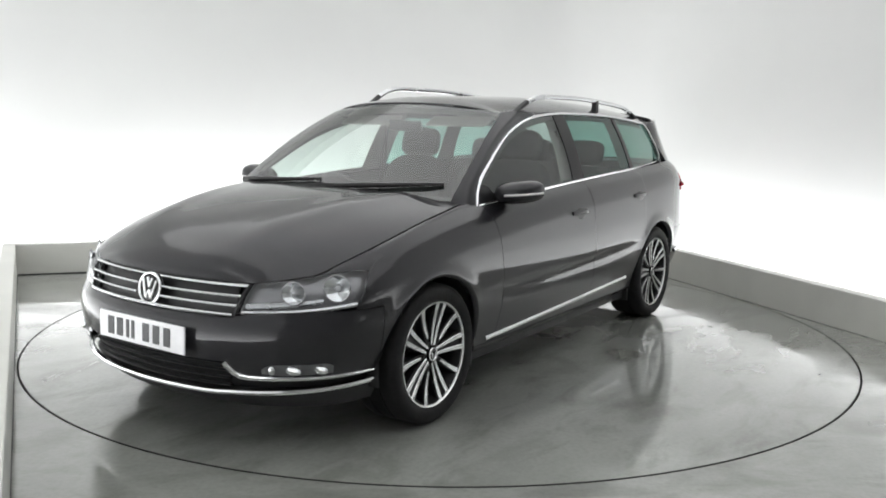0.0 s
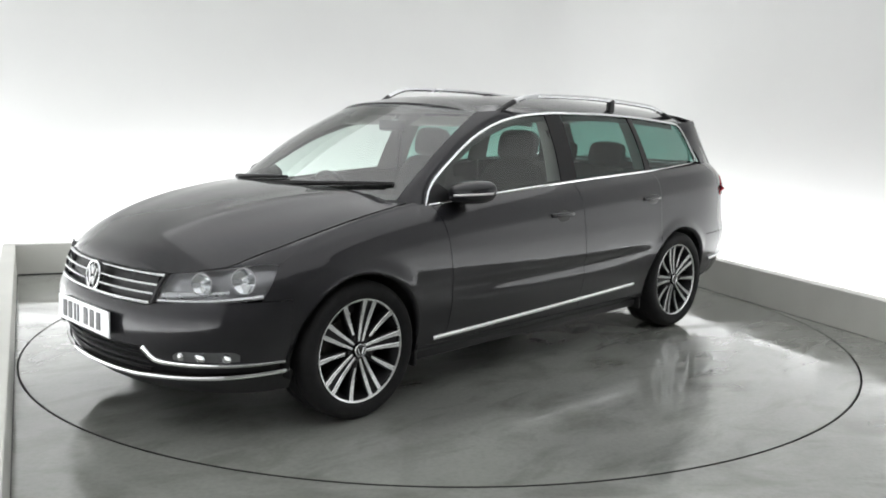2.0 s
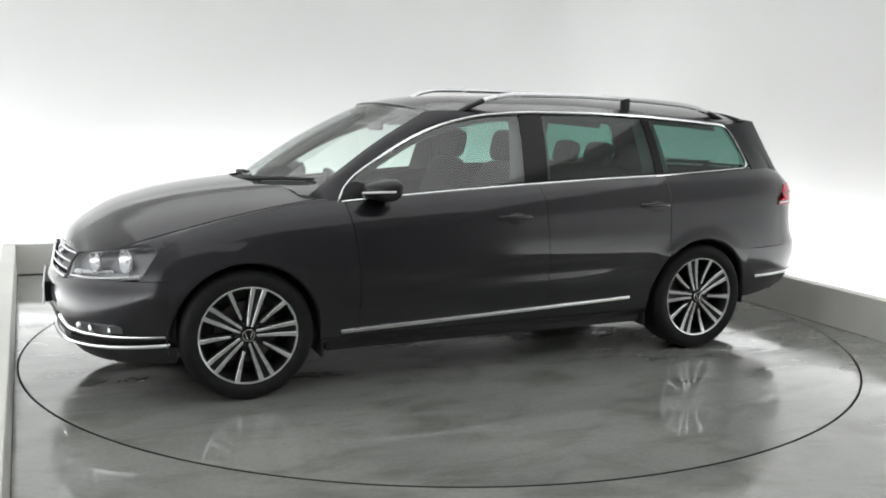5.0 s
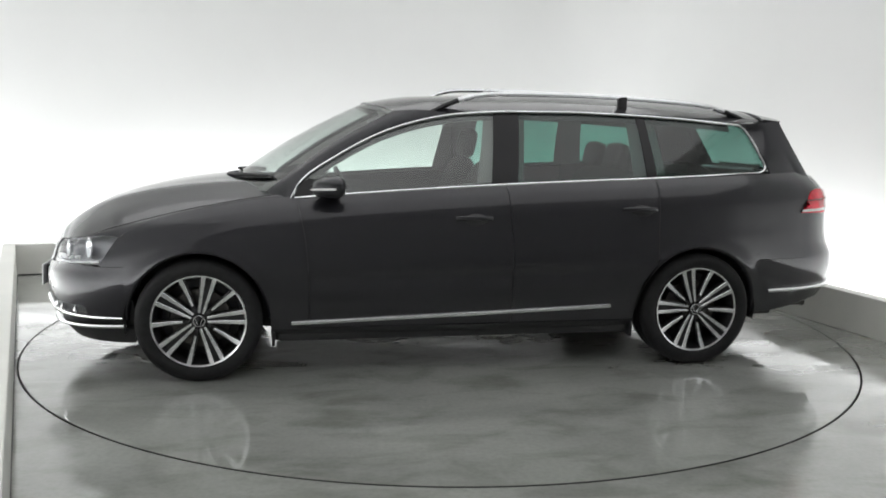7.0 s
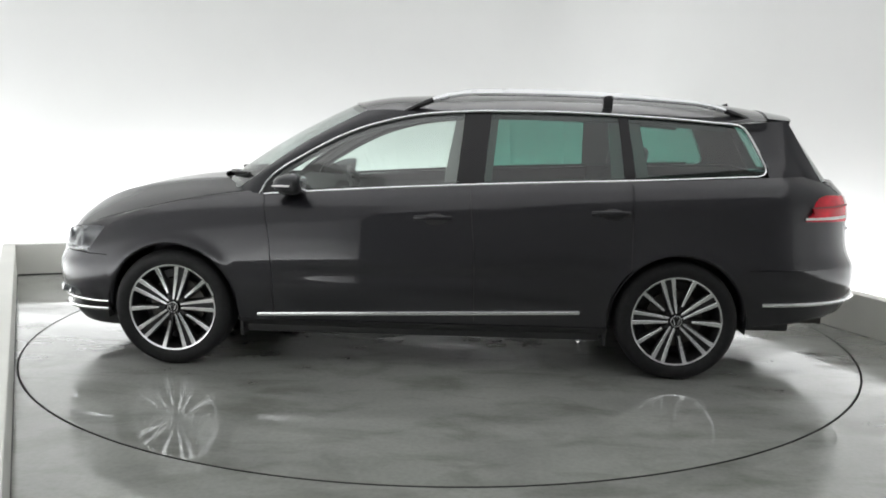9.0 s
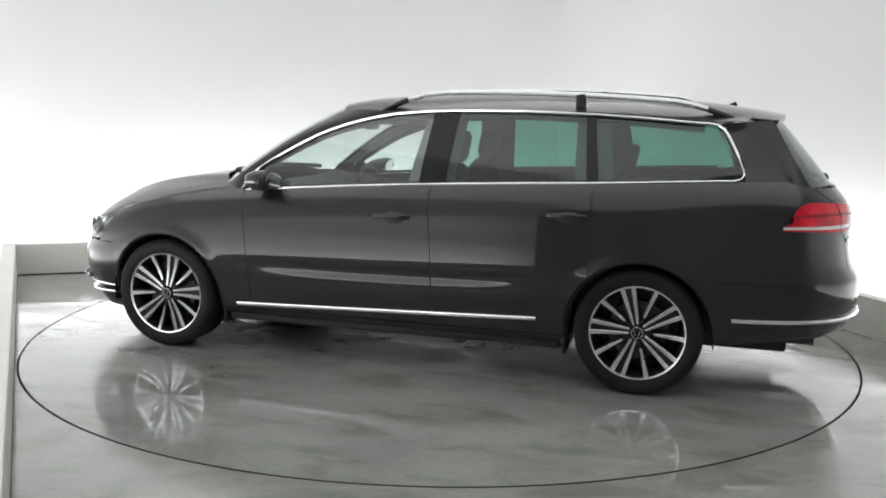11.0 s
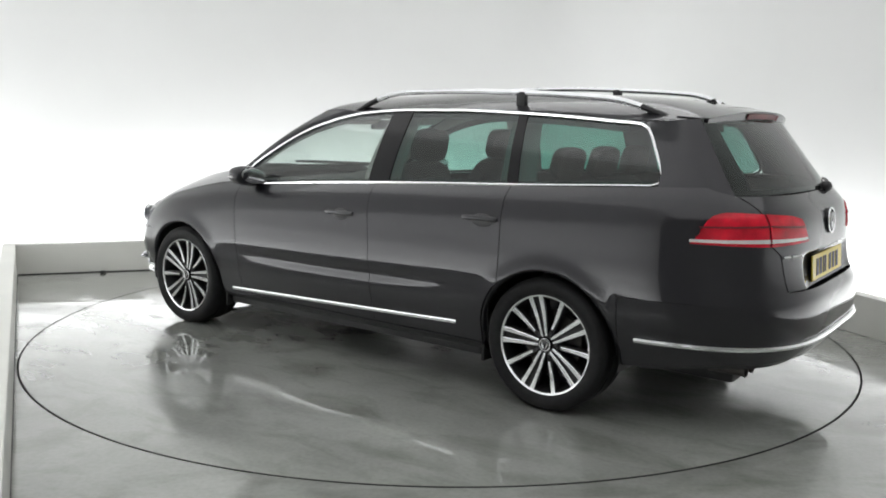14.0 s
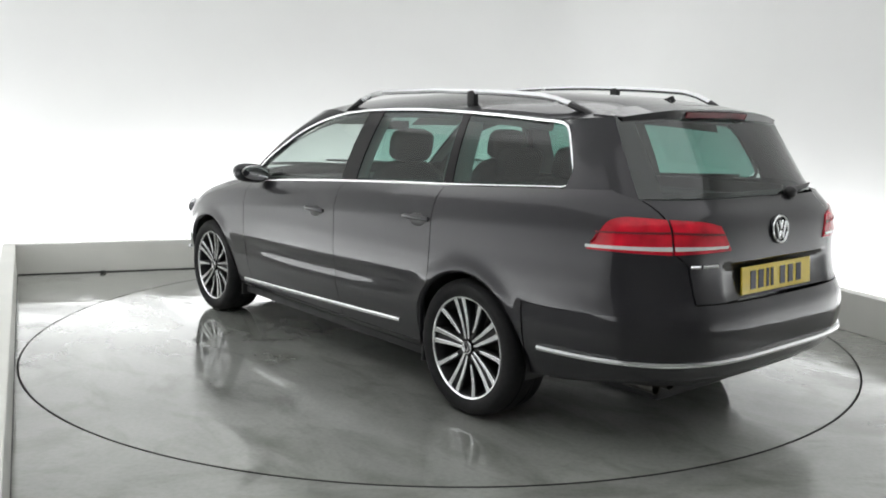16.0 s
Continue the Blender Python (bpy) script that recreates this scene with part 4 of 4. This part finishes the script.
def tail_patch(q0, q1, z0, z1, inset=0.0):
    def f(u, v):
        q = mix(q0, q1, u)
        za = z0(abs(q)) if callable(z0) else z0
        zb = z1(abs(q)) if callable(z1) else z1
        z = mix(za, zb, v)
        p = rear_round(q * RPH(z), z)
        n = Vector((p.x - XR, p.y * 0.9, 0)).normalized()
        return p - n * inset
    return f


rear_top = spline([(0, 0.648), (0.45, 0.650), (0.62, 0.606), (1.0, BUMPER_TOP - 0.005)])
rear_low = spline([(0, 0.345), (0.6, 0.340), (0.85, 0.305), (1.0, 0.282)])
rear_bumper = part("rear_bumper", grid_patch(tail_patch(-1, 1, rear_low, rear_top), 100, 18, 0.02), M_PAINT, car, "dark grey rear bumper")
part("rear_skirt", grid_patch(tail_patch(-0.93, 0.93, lambda q: rear_low(q) - mix(0.045, 0.015, q), lambda q: rear_low(q) + 0.01, 0.025), 60, 4, 0.02), M_BLACK, rear_bumper, "black lower bumper skirt")
pts = []
qe = rear_phi_x(-1.792, 0.42) / RPH(0.42)
for i in range(81):
    q = mix(-qe, qe, i / 80)
    z = mix(0.428, 0.416, abs(q))
    p = rear_round(q * RPH(z), z)
    pts.append(p + Vector((p.x - XR, p.y * 0.9, 0)).normalized() * 0.006)
part("chrome_strip", tube(pts, 0.013, 8, flat=1.0), M_CHROME, rear_bumper, "chrome strip round the rear bumper")


# tailgate below its window, with a dished plate recess
def gate(u, v):
    w = 2 * u - 1
    z = mix(0.655, 1.052, v)
    y = w * (GATE_Y(z) - 0.003)
    p = rear_round(math.copysign(rear_phi_y(abs(y), z), y), z)
    dish = max(0.0, 1 - (abs(y) / 0.40) ** 6) * max(0.0, 1 - abs((z - 0.72) / 0.085) ** 5)
    p.x += 0.030 * dish
    return p


tailgate = part("tailgate", grid_patch(gate, 56, 34, 0.02), M_PAINT, car, "dark grey tailgate with a plate recess")


def rear_glass(u, v):
    w = 2 * u - 1
    e = gate_edge(v)
    mid_x = mix(-2.280, -2.005, v ** 1.08)
    return Vector((mix(mid_x, e.x, abs(w) ** 2.6), w * e.y, e.z + 0.012 * v * (1 - w * w)))


part("rear_window", grid_patch(rear_glass, 26, 14, 0.0), M_REARGLASS, tailgate, "dark tinted rear window")
for lo, hi in ((0.0, 0.075), (0.925, 1.0)):
    part("window_frit", grid_patch(lambda u, v: rear_glass(mix(lo, hi, u), v) + Vector((0.005, 0, 0)), 4, 12, 0.0), M_GLOSSBLACK, tailgate, "black window edge")
part("window_frit", grid_patch(lambda u, v: rear_glass(u, mix(0.0, 0.06, v)) + Vector((0.005, 0, 0)), 26, 2, 0.0), M_GLOSSBLACK, tailgate, "black window edge")


# spoiler over the window
def spoiler_f(u, v):
    w = 2 * u - 1
    a = Vector((-1.885 + 0.05 * abs(w) ** 3, w * 0.590, 1.442 - 0.056 * abs(w) ** 2.6))
    tip = Vector((-2.028 + 0.060 * abs(w) ** 3, w * 0.556, 1.416 - 0.040 * abs(w) ** 2.4))
    under = Vector((-2.010 + 0.055 * abs(w) ** 3, w * 0.554, 1.372 - 0.032 * abs(w) ** 2.4))
    return a.lerp(tip, v / 0.6) if v < 0.6 else tip.lerp(under, (v - 0.6) / 0.4)


spoiler = part("spoiler", grid_patch(spoiler_f, 30, 10, 0.01), M_PAINT, tailgate, "dark grey roof spoiler")


def brake_strip(u, v):
    p = spoiler_f(mix(0.30, 0.70, u), mix(0.68, 0.90, v))
    return p + Vector((-0.003, 0, -0.003))


part("brake_light", grid_patch(brake_strip, 10, 2, 0.004), M_REDDARK, spoiler, "dark red high brake light")

for mir in SIDES:
    s = -1 if mir else 1

    def lampr(y_in, x_out, z0, z1, proud):
        """Tail lamp field between an inner width and an outer length."""
        def f(u, v):
            z = mix(z0(u), z1(u), v)
            a, b = rear_phi_y(y_in(v), z), rear_phi_x(x_out(v), z)
            p = rear_round(mix(a, b, u), z)
            return p + Vector((p.x - XR, p.y * 0.9, 0)).normalized() * proud
        return f

    def lampg(ya, yb, z0, z1, proud):
        def f(u, v):
            z = mix(z0(u), z1(u), v)
            p = rear_round(mix(rear_phi_y(ya(v), z), rear_phi_y(yb(v), z), u), z)
            return p + Vector((p.x - XR, p.y * 0.9, 0)).normalized() * proud
        return f
    K = lambda c: (lambda v: c)
    lo_o, hi_o = spline([(0, 0.848), (1, 0.858)]), spline([(0, 0.984), (0.6, 0.990), (0.86, 0.975), (1, 0.90)])
    lo_i, hi_i = spline([(0, 0.856), (1, 0.848)]), spline([(0, 0.955), (0.3, 0.972), (1, 0.984)])
    outer = part("tail_light", grid_patch(lampr(K(0.606), lambda v: mix(-2.0, -2.035, v), lo_o, hi_o, 0.006), 20, 10, 0.02, mirror=mir), M_RED, car, "red wrap-round tail light")
    inner_l = part("tail_light", grid_patch(lampg(lambda v: mix(0.352, 0.40, v), K(0.598), lo_i, hi_i, 0.006), 16, 10, 0.02, mirror=mir), M_RED, tailgate, "red tail light on the tailgate")
    part("clear_band", grid_patch(lampr(K(0.606), K(-1.995), spline([(0, 0.864), (1, 0.865)]), spline([(0, 0.881), (1, 0.877)]), 0.010), 16, 2, 0.004, mirror=mir), M_LAMPWHITE, outer, "clear band across the lamp")
    part("clear_band", grid_patch(lampg(K(0.372), K(0.598), spline([(0, 0.867), (1, 0.864)]), spline([(0, 0.877), (1, 0.881)]), 0.010), 12, 2, 0.004, mirror=mir), M_LAMPWHITE, inner_l, "clear band across the lamp")
    part("dark_field", grid_patch(lampr(K(0.606), K(-2.03), spline([(0, 0.930), (1, 0.925)]), spline([(0, 0.938), (1, 0.932)]), 0.009), 16, 2, 0.003, mirror=mir), M_REDDARK, outer, "deeper red field")
    part("dark_field", grid_patch(lampg(K(0.385), K(0.598), spline([(0, 0.918), (1, 0.930)]), spline([(0, 0.926), (1, 0.938)]), 0.009), 12, 2, 0.003, mirror=mir), M_REDDARK, inner_l, "deeper red field")

roundel(tailgate, (-2.369, 0.022, 0.920), 0.060, (-1, 0, 0.08))
number_plate(tailgate, -2.366, 0.012, 0.722, M_PLATEYELLOW, -1, 4, "yellow rear plate with dark bars")
for y0, y1 in ((0.545, 0.505), (0.495, 0.425)):
    part("model_script", tube([rear_round(rear_phi_y(mix(y0, y1, i / 3), 0.80), 0.80) - Vector((0.004, 0, 0)) for i in range(4)], 0.007, 6), M_CHROME, tailgate, "small chrome script bar")
# rear wiper
pv = rear_glass(0.36, 0.02) + Vector((-0.02, 0, 0))
part("wiper_pivot", ball(pv, (0.028, 0.032, 0.028)), M_BLACK, tailgate)
part("rear_wiper", tube([rear_glass(mix(0.36, 0.10, i / 8), mix(0.05, 0.085, i / 8)) + Vector((-0.018, 0, 0.0)) for i in range(9)], lambda k: mix(0.014, 0.006, k), 6), M_BLACK, tailgate, "black rear wiper")
for y in (0.56, 0.47):
    bm = lathe([(0.024, -0.08), (0.024, 0.08), (0.028, 0.083), (0.028, 0.078), (0.020, 0.05)], 20)
    bm.transform(Matrix.Translation((-2.12, y, 0.288)) @ pose(0, 0, 0, 0, 0, 90))
    part("exhaust_pipe", bm, M_DISCIRON, car, "dark steel exhaust pipe")

# ---- wheels ----
def build_wheel(x, mir, phase):
    s = -1 if mir else 1
    base = Matrix.Translation((x, s * 0.735, HUB_Z)) @ Matrix.Rotation(math.pi if mir else 0, 4, "Z")

    def put(bm):
        bm.transform(base)
        return bm
    wheel = part("wheel", put(lathe([(0.218, -0.105), (0.236, -0.10), (0.214, -0.06), (0.200, 0.0), (0.214, 0.07), (0.226, 0.096), (0.2365, 0.1005), (0.2375, 0.094), (0.232, 0.088)], 64)), M_RIMBLACK, car, "black-pocketed alloy wheel with bright machined spokes")
    part("rim_lip", put(lathe([(0.2275, 0.094), (0.2295, 0.103), (0.2385, 0.106), (0.2425, 0.1), (0.241, 0.092)], 64)), M_SATIN, wheel, "bright machined rim edge")
    r0, R = 0.238, WHEEL_R
    part("tyre", put(lathe([(r0, -0.098), (r0 + 0.02, -0.112), (r0 + 0.05, -0.117), (R - 0.018, -0.112), (R - 0.004, -0.098), (R, -0.075), (R, -0.04), (R - 0.006, -0.037), (R - 0.006, -0.032), (R, -0.029), (R, 0.029), (R - 0.006, 0.032), (R - 0.006, 0.037), (R, 0.04), (R, 0.075), (R - 0.004, 0.098), (R - 0.018, 0.112), (r0 + 0.05, 0.117), (r0 + 0.022, 0.113), (r0 + 0.018, 0.1105), (r0 + 0.006, 0.106), (r0, 0.098)], 72)), M_RUBBER, wheel, "black rubber tyre")
    part("brake_disc", put(lathe([(0.02, 0.02), (0.15, 0.02), (0.155, 0.015), (0.155, -0.005), (0.02, -0.005)], 40)), M_DISCIRON, wheel, "iron brake disc")
    part("back_plate", put(lathe([(0.001, -0.03), (0.214, -0.03)], 32)), M_BLACK, wheel)

    def spoke(a, ri, wi, wo, off):
        bm = bmesh.new()
        ca, sa = math.cos(a), math.sin(a)
        prof = []
        for k in range(6):
            t = k / 5
            r = mix(ri, 0.232, t)
            w = mix(wi, wo, t)
            y = mix(0.088, 0.101, t) - 0.006 * math.sin(math.pi * t)
            c = mix(off[0], off[1], t)
            prof.append((r, c - w, c + w, y))
        tops, lows = [], []
        for r, a0, a1, y in prof:
            row = []
            for cc, yy in ((a0, y - 0.002), (a0 + 0.002, y), (a1 - 0.002, y), (a1, y - 0.002)):
                row.append(bm.verts.new((r * ca - cc * sa, yy, r * sa + cc * ca)))
            tops.append(row)
            lows.append([bm.verts.new((r * ca - cc * sa, y - 0.035, r * sa + cc * ca)) for cc in (a0, a1)])
        for i in range(5):
            for j in range(3):
                bm.faces.new((tops[i][j], tops[i + 1][j], tops[i + 1][j + 1], tops[i][j + 1]))
            bm.faces.new((tops[i][0], lows[i][0], lows[i + 1][0], tops[i + 1][0]))
            bm.faces.new((tops[i][3], tops[i + 1][3], lows[i + 1][1], lows[i][1]))
        bm.faces.new((tops[0][0], tops[0][1], tops[0][2], tops[0][3], lows[0][1], lows[0][0]))
        bmesh.ops.recalc_face_normals(bm, faces=bm.faces[:])
        return bm
    for g in range(5):
        a = radians(phase + 72 * g)
        if mir:
            a = math.pi - a
        for sg in (-1, 1):
            part("spoke", put(spoke(a, 0.040, 0.0065, 0.0125, (sg * 0.011, sg * 0.0285))), M_SATIN, wheel, "bright machined spoke", smooth=False)
        part("spoke", put(spoke(a + radians(36), 0.082, 0.0065, 0.0125, (0, 0))), M_SATIN, wheel, "bright machined spoke", smooth=False)
        # black webs under the spokes
        part("spoke_web", put(spoke(a, 0.03, 0.018, 0.045, (0, 0))), M_RIMBLACK, wheel, smooth=False).location.y = -0.012 * s
        part("spoke_web", put(spoke(a + radians(36), 0.03, 0.011, 0.017, (0, 0))), M_RIMBLACK, wheel, smooth=False).location.y = -0.008 * s
        b = a + radians(36)
        bolt = lathe([(0.001, 0.008), (0.008, 0.008), (0.009, 0.0)], 8)
        bolt.transform(Matrix.Translation((0.056 * math.cos(b), 0.078, 0.056 * math.sin(b))))
        part("wheel_bolt", put(bolt), M_BLACK, wheel)
    cap = part("hub_cap", put(lathe([(0.001, 0.098), (0.02, 0.097), (0.027, 0.094), (0.031, 0.086), (0.034, 0.07)], 24)), M_GLOSSBLACK, wheel, "round hub cap with a bright ring")
    part("cap_ring", put(tube([(0.028 * math.cos(2 * math.pi * i / 24), 0.096, 0.028 * math.sin(2 * math.pi * i / 24)) for i in range(24)], 0.0035, 6, up=Vector((0, 1, 0)), closed=True)), M_CHROME, wheel)
    for sg in (-1, 1):
        part("cap_bar", put(tube([(sg * 0.017, 0.099, 0.012), (sg * 0.006, 0.1, -0.016)], 0.003, 6, up=Vector((0, 1, 0)))), M_CHROME, wheel)


for mir in SIDES:
    build_wheel(AXLE, mir, 104)
    build_wheel(-AXLE, mir, 76)

# ---- mirrors, wipers, aerial ----
for mir in SIDES:
    s = -1 if mir else 1
    bm = ball((0, 0, 0), (1, 1, 1), 24)
    for v in bm.verts:
        x, y, z = v.co
        # rounded, front swept, flat glass side at the back
        z = math.copysign(abs(z) ** 0.8, z)
        y = math.copysign(abs(y) ** 0.75, y)
        x = x if x > 0 else x * 0.45
        v.co = Vector((0.674 + x * 0.112 - 0.02 * y, s * (0.870 + y * 0.116), 1.003 + z * 0.060 + 0.012 * y))
    cap = part("mirror", bm, M_PAINT, car, "dark grey door mirror")
    bm = ball((0, 0, 0), (1, 1, 1), 20)
    for v in bm.verts:
        v.co = Vector((0.622 + v.co.x * 0.004, s * (0.868 + v.co.y * 0.088), 1.006 + v.co.z * 0.045 + 0.010 * v.co.y))
    part("mirror_glass", bm, M_CHROME, cap, "mirror glass")
    pts = []
    for i in range(13):
        a = mix(-0.2, 1.45, i / 12)
        pts.append((0.674 + 0.114 * math.cos(a) - 0.02 * math.sin(a) * 0.9, s * (0.870 + 0.118 * math.sin(a)), 0.992 + 0.012 * math.sin(a)))
    part("indicator_strip", tube(pts, 0.006, 6), M_LAMPWHITE, cap, "clear indicator strip")
    bm = box(0.62, 0.70, -0.05, 0.05, 0.925, 0.965, 0.012)
    bm.transform(Matrix.Translation((0.02, s * 0.805, 0.030)))
    part("mirror_foot", bm, M_BLACK, cap, "black mirror foot")
    # black sail at the window's front corner
    def sail(u, v):
        x = mix(0.875, 0.70, u)
        z = mix(belt(x) + 0.004, mix(ROOF_EDGE(x) - 0.006, belt(x) + 0.02, u ** 2), v)
        p = cabin(x, z)
        p.y += 0.001
        return p
    part("mirror_sail", grid_patch(sail, 8, 5, 0.006, mirror=mir), M_BLACK, car, "black triangular mirror base")

for y0, y1, q in ((-0.60, 0.02, 0.0), (-0.02, 0.60, 0.0)):
    def on_screen(y, v):
        e = screen_edge(v)
        return windscreen((y / e.y + 1) / 2, v) + Vector((0.012, 0, 0.014))
    arm = [on_screen(mix(y0, y1, i / 10), mix(0.045, 0.115, (i / 10) ** 0.8)) for i in range(11)]
    wp = part("wiper", tube(arm, lambda k: mix(0.017, 0.008, k), 6), M_BLACK, car, "black windscreen wiper")
    part("wiper_blade", tube([p - Vector((0, 0, 0.008)) for p in [on_screen(mix(y0 + 0.12, y1 + 0.03, i / 10), mix(0.065, 0.13, i / 10)) for i in range(11)]], 0.008, 6), M_BLACK, wp)

bm = bmesh.new()
prof = [(0.055, 0.0, 0.022), (0.03, 0.022, 0.016), (-0.005, 0.045, 0.008), (-0.05, 0.062, 0.004), (-0.062, 0.04, 0.006), (-0.065, 0.0, 0.014)]
L = [bm.verts.new((-1.73 + x, w, 1.418 + z)) for x, z, w in prof]
Rr = [bm.verts.new((-1.73 + x, -w, 1.418 + z)) for x, z, w in prof]
for i in range(len(prof) - 1):
    bm.faces.new((L[i], L[i + 1], Rr[i + 1], Rr[i]))
bm.faces.new(L)
bm.faces.new(Rr[::-1])
bmesh.ops.recalc_face_normals(bm, faces=bm.faces[:])
part("aerial_fin", bm, M_GLOSSBLACK, car, "black shark-fin aerial")

# ---- cabin inside and underside ----
part("underbody", box(-2.10, 2.0, -0.41, 0.41, 0.17, 0.30, 0.02), M_BLACK, car, "black underside")
part("floor_pan", box(-0.96, 0.96, -0.78, 0.78, 0.185, 0.26, 0.01), M_BLACK, car)
part("boot_floor", box(-2.18, -1.0, -0.41, 0.41, 0.31, 0.62, 0.02), M_TRIM, car)
part("engine_cover", box(0.99, 1.92, -0.40, 0.40, 0.31, 0.68, 0.03), M_BLACK, car)
for s in (-1, 1):
    part("door_trim", box(-1.0, 0.80, s * 0.745 - 0.012, s * 0.745 + 0.012, 0.27, 0.925, 0.008), M_TRIM, car, "charcoal door lining")
    part("boot_trim", box(-2.0, -1.02, s * 0.62 - 0.012, s * 0.62 + 0.012, 0.62, 1.06, 0.008), M_TRIM, car, "charcoal boot lining")


def headliner(u, v):
    p = roof(mix(0.03, 0.97, u), mix(0.04, 0.96, v))
    p.z -= 0.03
    return p


part("headliner", grid_patch(headliner, 20, 12, 0.0), M_HEADLINER, car, "pale grey headliner")


def dash_f(u, v):
    w = 2 * u - 1
    pr = [(1.06, 0.93), (0.92, 0.965), (0.76, 0.955), (0.66, 0.91), (0.63, 0.80), (0.68, 0.60)]
    i = min(int(v * 5), 4)
    t = v * 5 - i
    x, z = mix(pr[i][0], pr[i + 1][0], t), mix(pr[i][1], pr[i + 1][1], t)
    if w < 0:
        z += 0.028 * math.exp(-((w + 0.5) / 0.22) ** 2) * (1 if 0.2 < v < 0.8 else 0)
    return Vector((x - 0.1 * abs(w) ** 3 * (1 - v), w * 0.70, z))


part("dashboard", grid_patch(dash_f, 24, 15, 0.0), M_TRIM, car, "charcoal dashboard")
wc = Vector((0.52, -0.36, 0.86))
wm = Matrix.Translation(wc) @ pose(0, 0, 0, 0, -65, 0)
st = part("steering_wheel", tube([wm @ Vector((0.185 * math.cos(2 * math.pi * i / 28), 0.185 * math.sin(2 * math.pi * i / 28), 0)) for i in range(28)], 0.015, 8, closed=True, up=Vector((0.9, 0, 0.4))), M_BLACK, car, "black steering wheel")
part("wheel_boss", ball(wc, (0.03, 0.07, 0.06)), M_BLACK, st)
for a in (20, 160, 270):
    part("wheel_spoke", tube([wc, wm @ Vector((0.185 * math.sin(radians(a)), 0.185 * math.cos(radians(a)), 0))], 0.012, 6), M_BLACK, st)
part("inside_mirror", box(0.40, 0.42, -0.11, 0.11, 1.285, 1.345, 0.01), M_BLACK, car, "black inside mirror")


def cushion(cx, cy, cz, sx, sy, sz, tilt, e=0.55):
    bm = ball((0, 0, 0), (1, 1, 1), 20)
    for v in bm.verts:
        v.co = Vector([math.copysign(abs(c) ** e, c) for c in v.co])
        v.co = Vector((v.co.x * sx, v.co.y * sy, v.co.z * sz))
    bm.transform(Matrix.Translation((cx, cy, cz)) @ pose(0, 0, 0, 0, tilt, 0))
    return bm


for cy in (0.36, -0.36):
    seat = part("front_seat", cushion(0.10, cy, 0.50, 0.27, 0.25, 0.11, -8), M_SEAT, car, "charcoal front seat")
    part("backrest", cushion(-0.16, cy, 0.80, 0.075, 0.235, 0.33, -18), M_SEAT, seat)
    part("headrest", cushion(-0.275, cy, 1.205, 0.05, 0.135, 0.095, -12), M_SEAT, seat, "dark headrest")
    for dy in (-0.05, 0.05):
        part("headrest_post", tube([(-0.255, cy + dy, 1.08), (-0.268, cy + dy, 1.16)], 0.007, 6), M_SATIN, seat)
bench = part("rear_seat", cushion(-0.78, 0, 0.52, 0.25, 0.62, 0.11, -8), M_SEAT, car, "charcoal rear bench")
part("backrest", cushion(-1.08, 0, 0.80, 0.075, 0.62, 0.28, -20), M_SEAT, bench)
for cy in (0.38, 0.0, -0.38):
    part("headrest", cushion(-1.185, cy, 1.14, 0.045, 0.13, 0.085, -14), M_SEAT, bench, "dark headrest")
part("load_cover", box(-2.02, -1.16, -0.60, 0.60, 0.985, 1.0, 0.005), M_TRIM, car, "charcoal roller load cover")

for s in (-1, 1):
    # seat belts hang by the pillars
    part("seat_belt", tube([(-0.22, s * 0.60, 1.30), (-0.24, s * 0.64, 1.0), (-0.20, s * 0.67, 0.6)], 0.022, 6, flat=0.15), M_SEAT, car, "dark seat belt")
    # sun visors behind the screen
    bm = box(-0.005, 0.005, -0.19, 0.19, -0.055, 0.055, 0.004)
    bm.transform(Matrix.Translation((0.33, s * 0.30, 1.345)) @ pose(0, 0, 0, 0, -62, 0))
    part("sun_visor", bm, M_HEADLINER, car, "pale sun visor")


# ---- movement ----
def motions():
    """The platform turns clockwise and carries the car with it."""
    walk(turntable, [(t, pose(RING_C.x, RING_C.y, 0, 0, 0, a)) for t, a in TURN])
    walk(car, [(t, pose(0, 0, 0, 0, 0, a) @ pose(0.070, 0.089, 0)) for t, a in TURN])


motions()
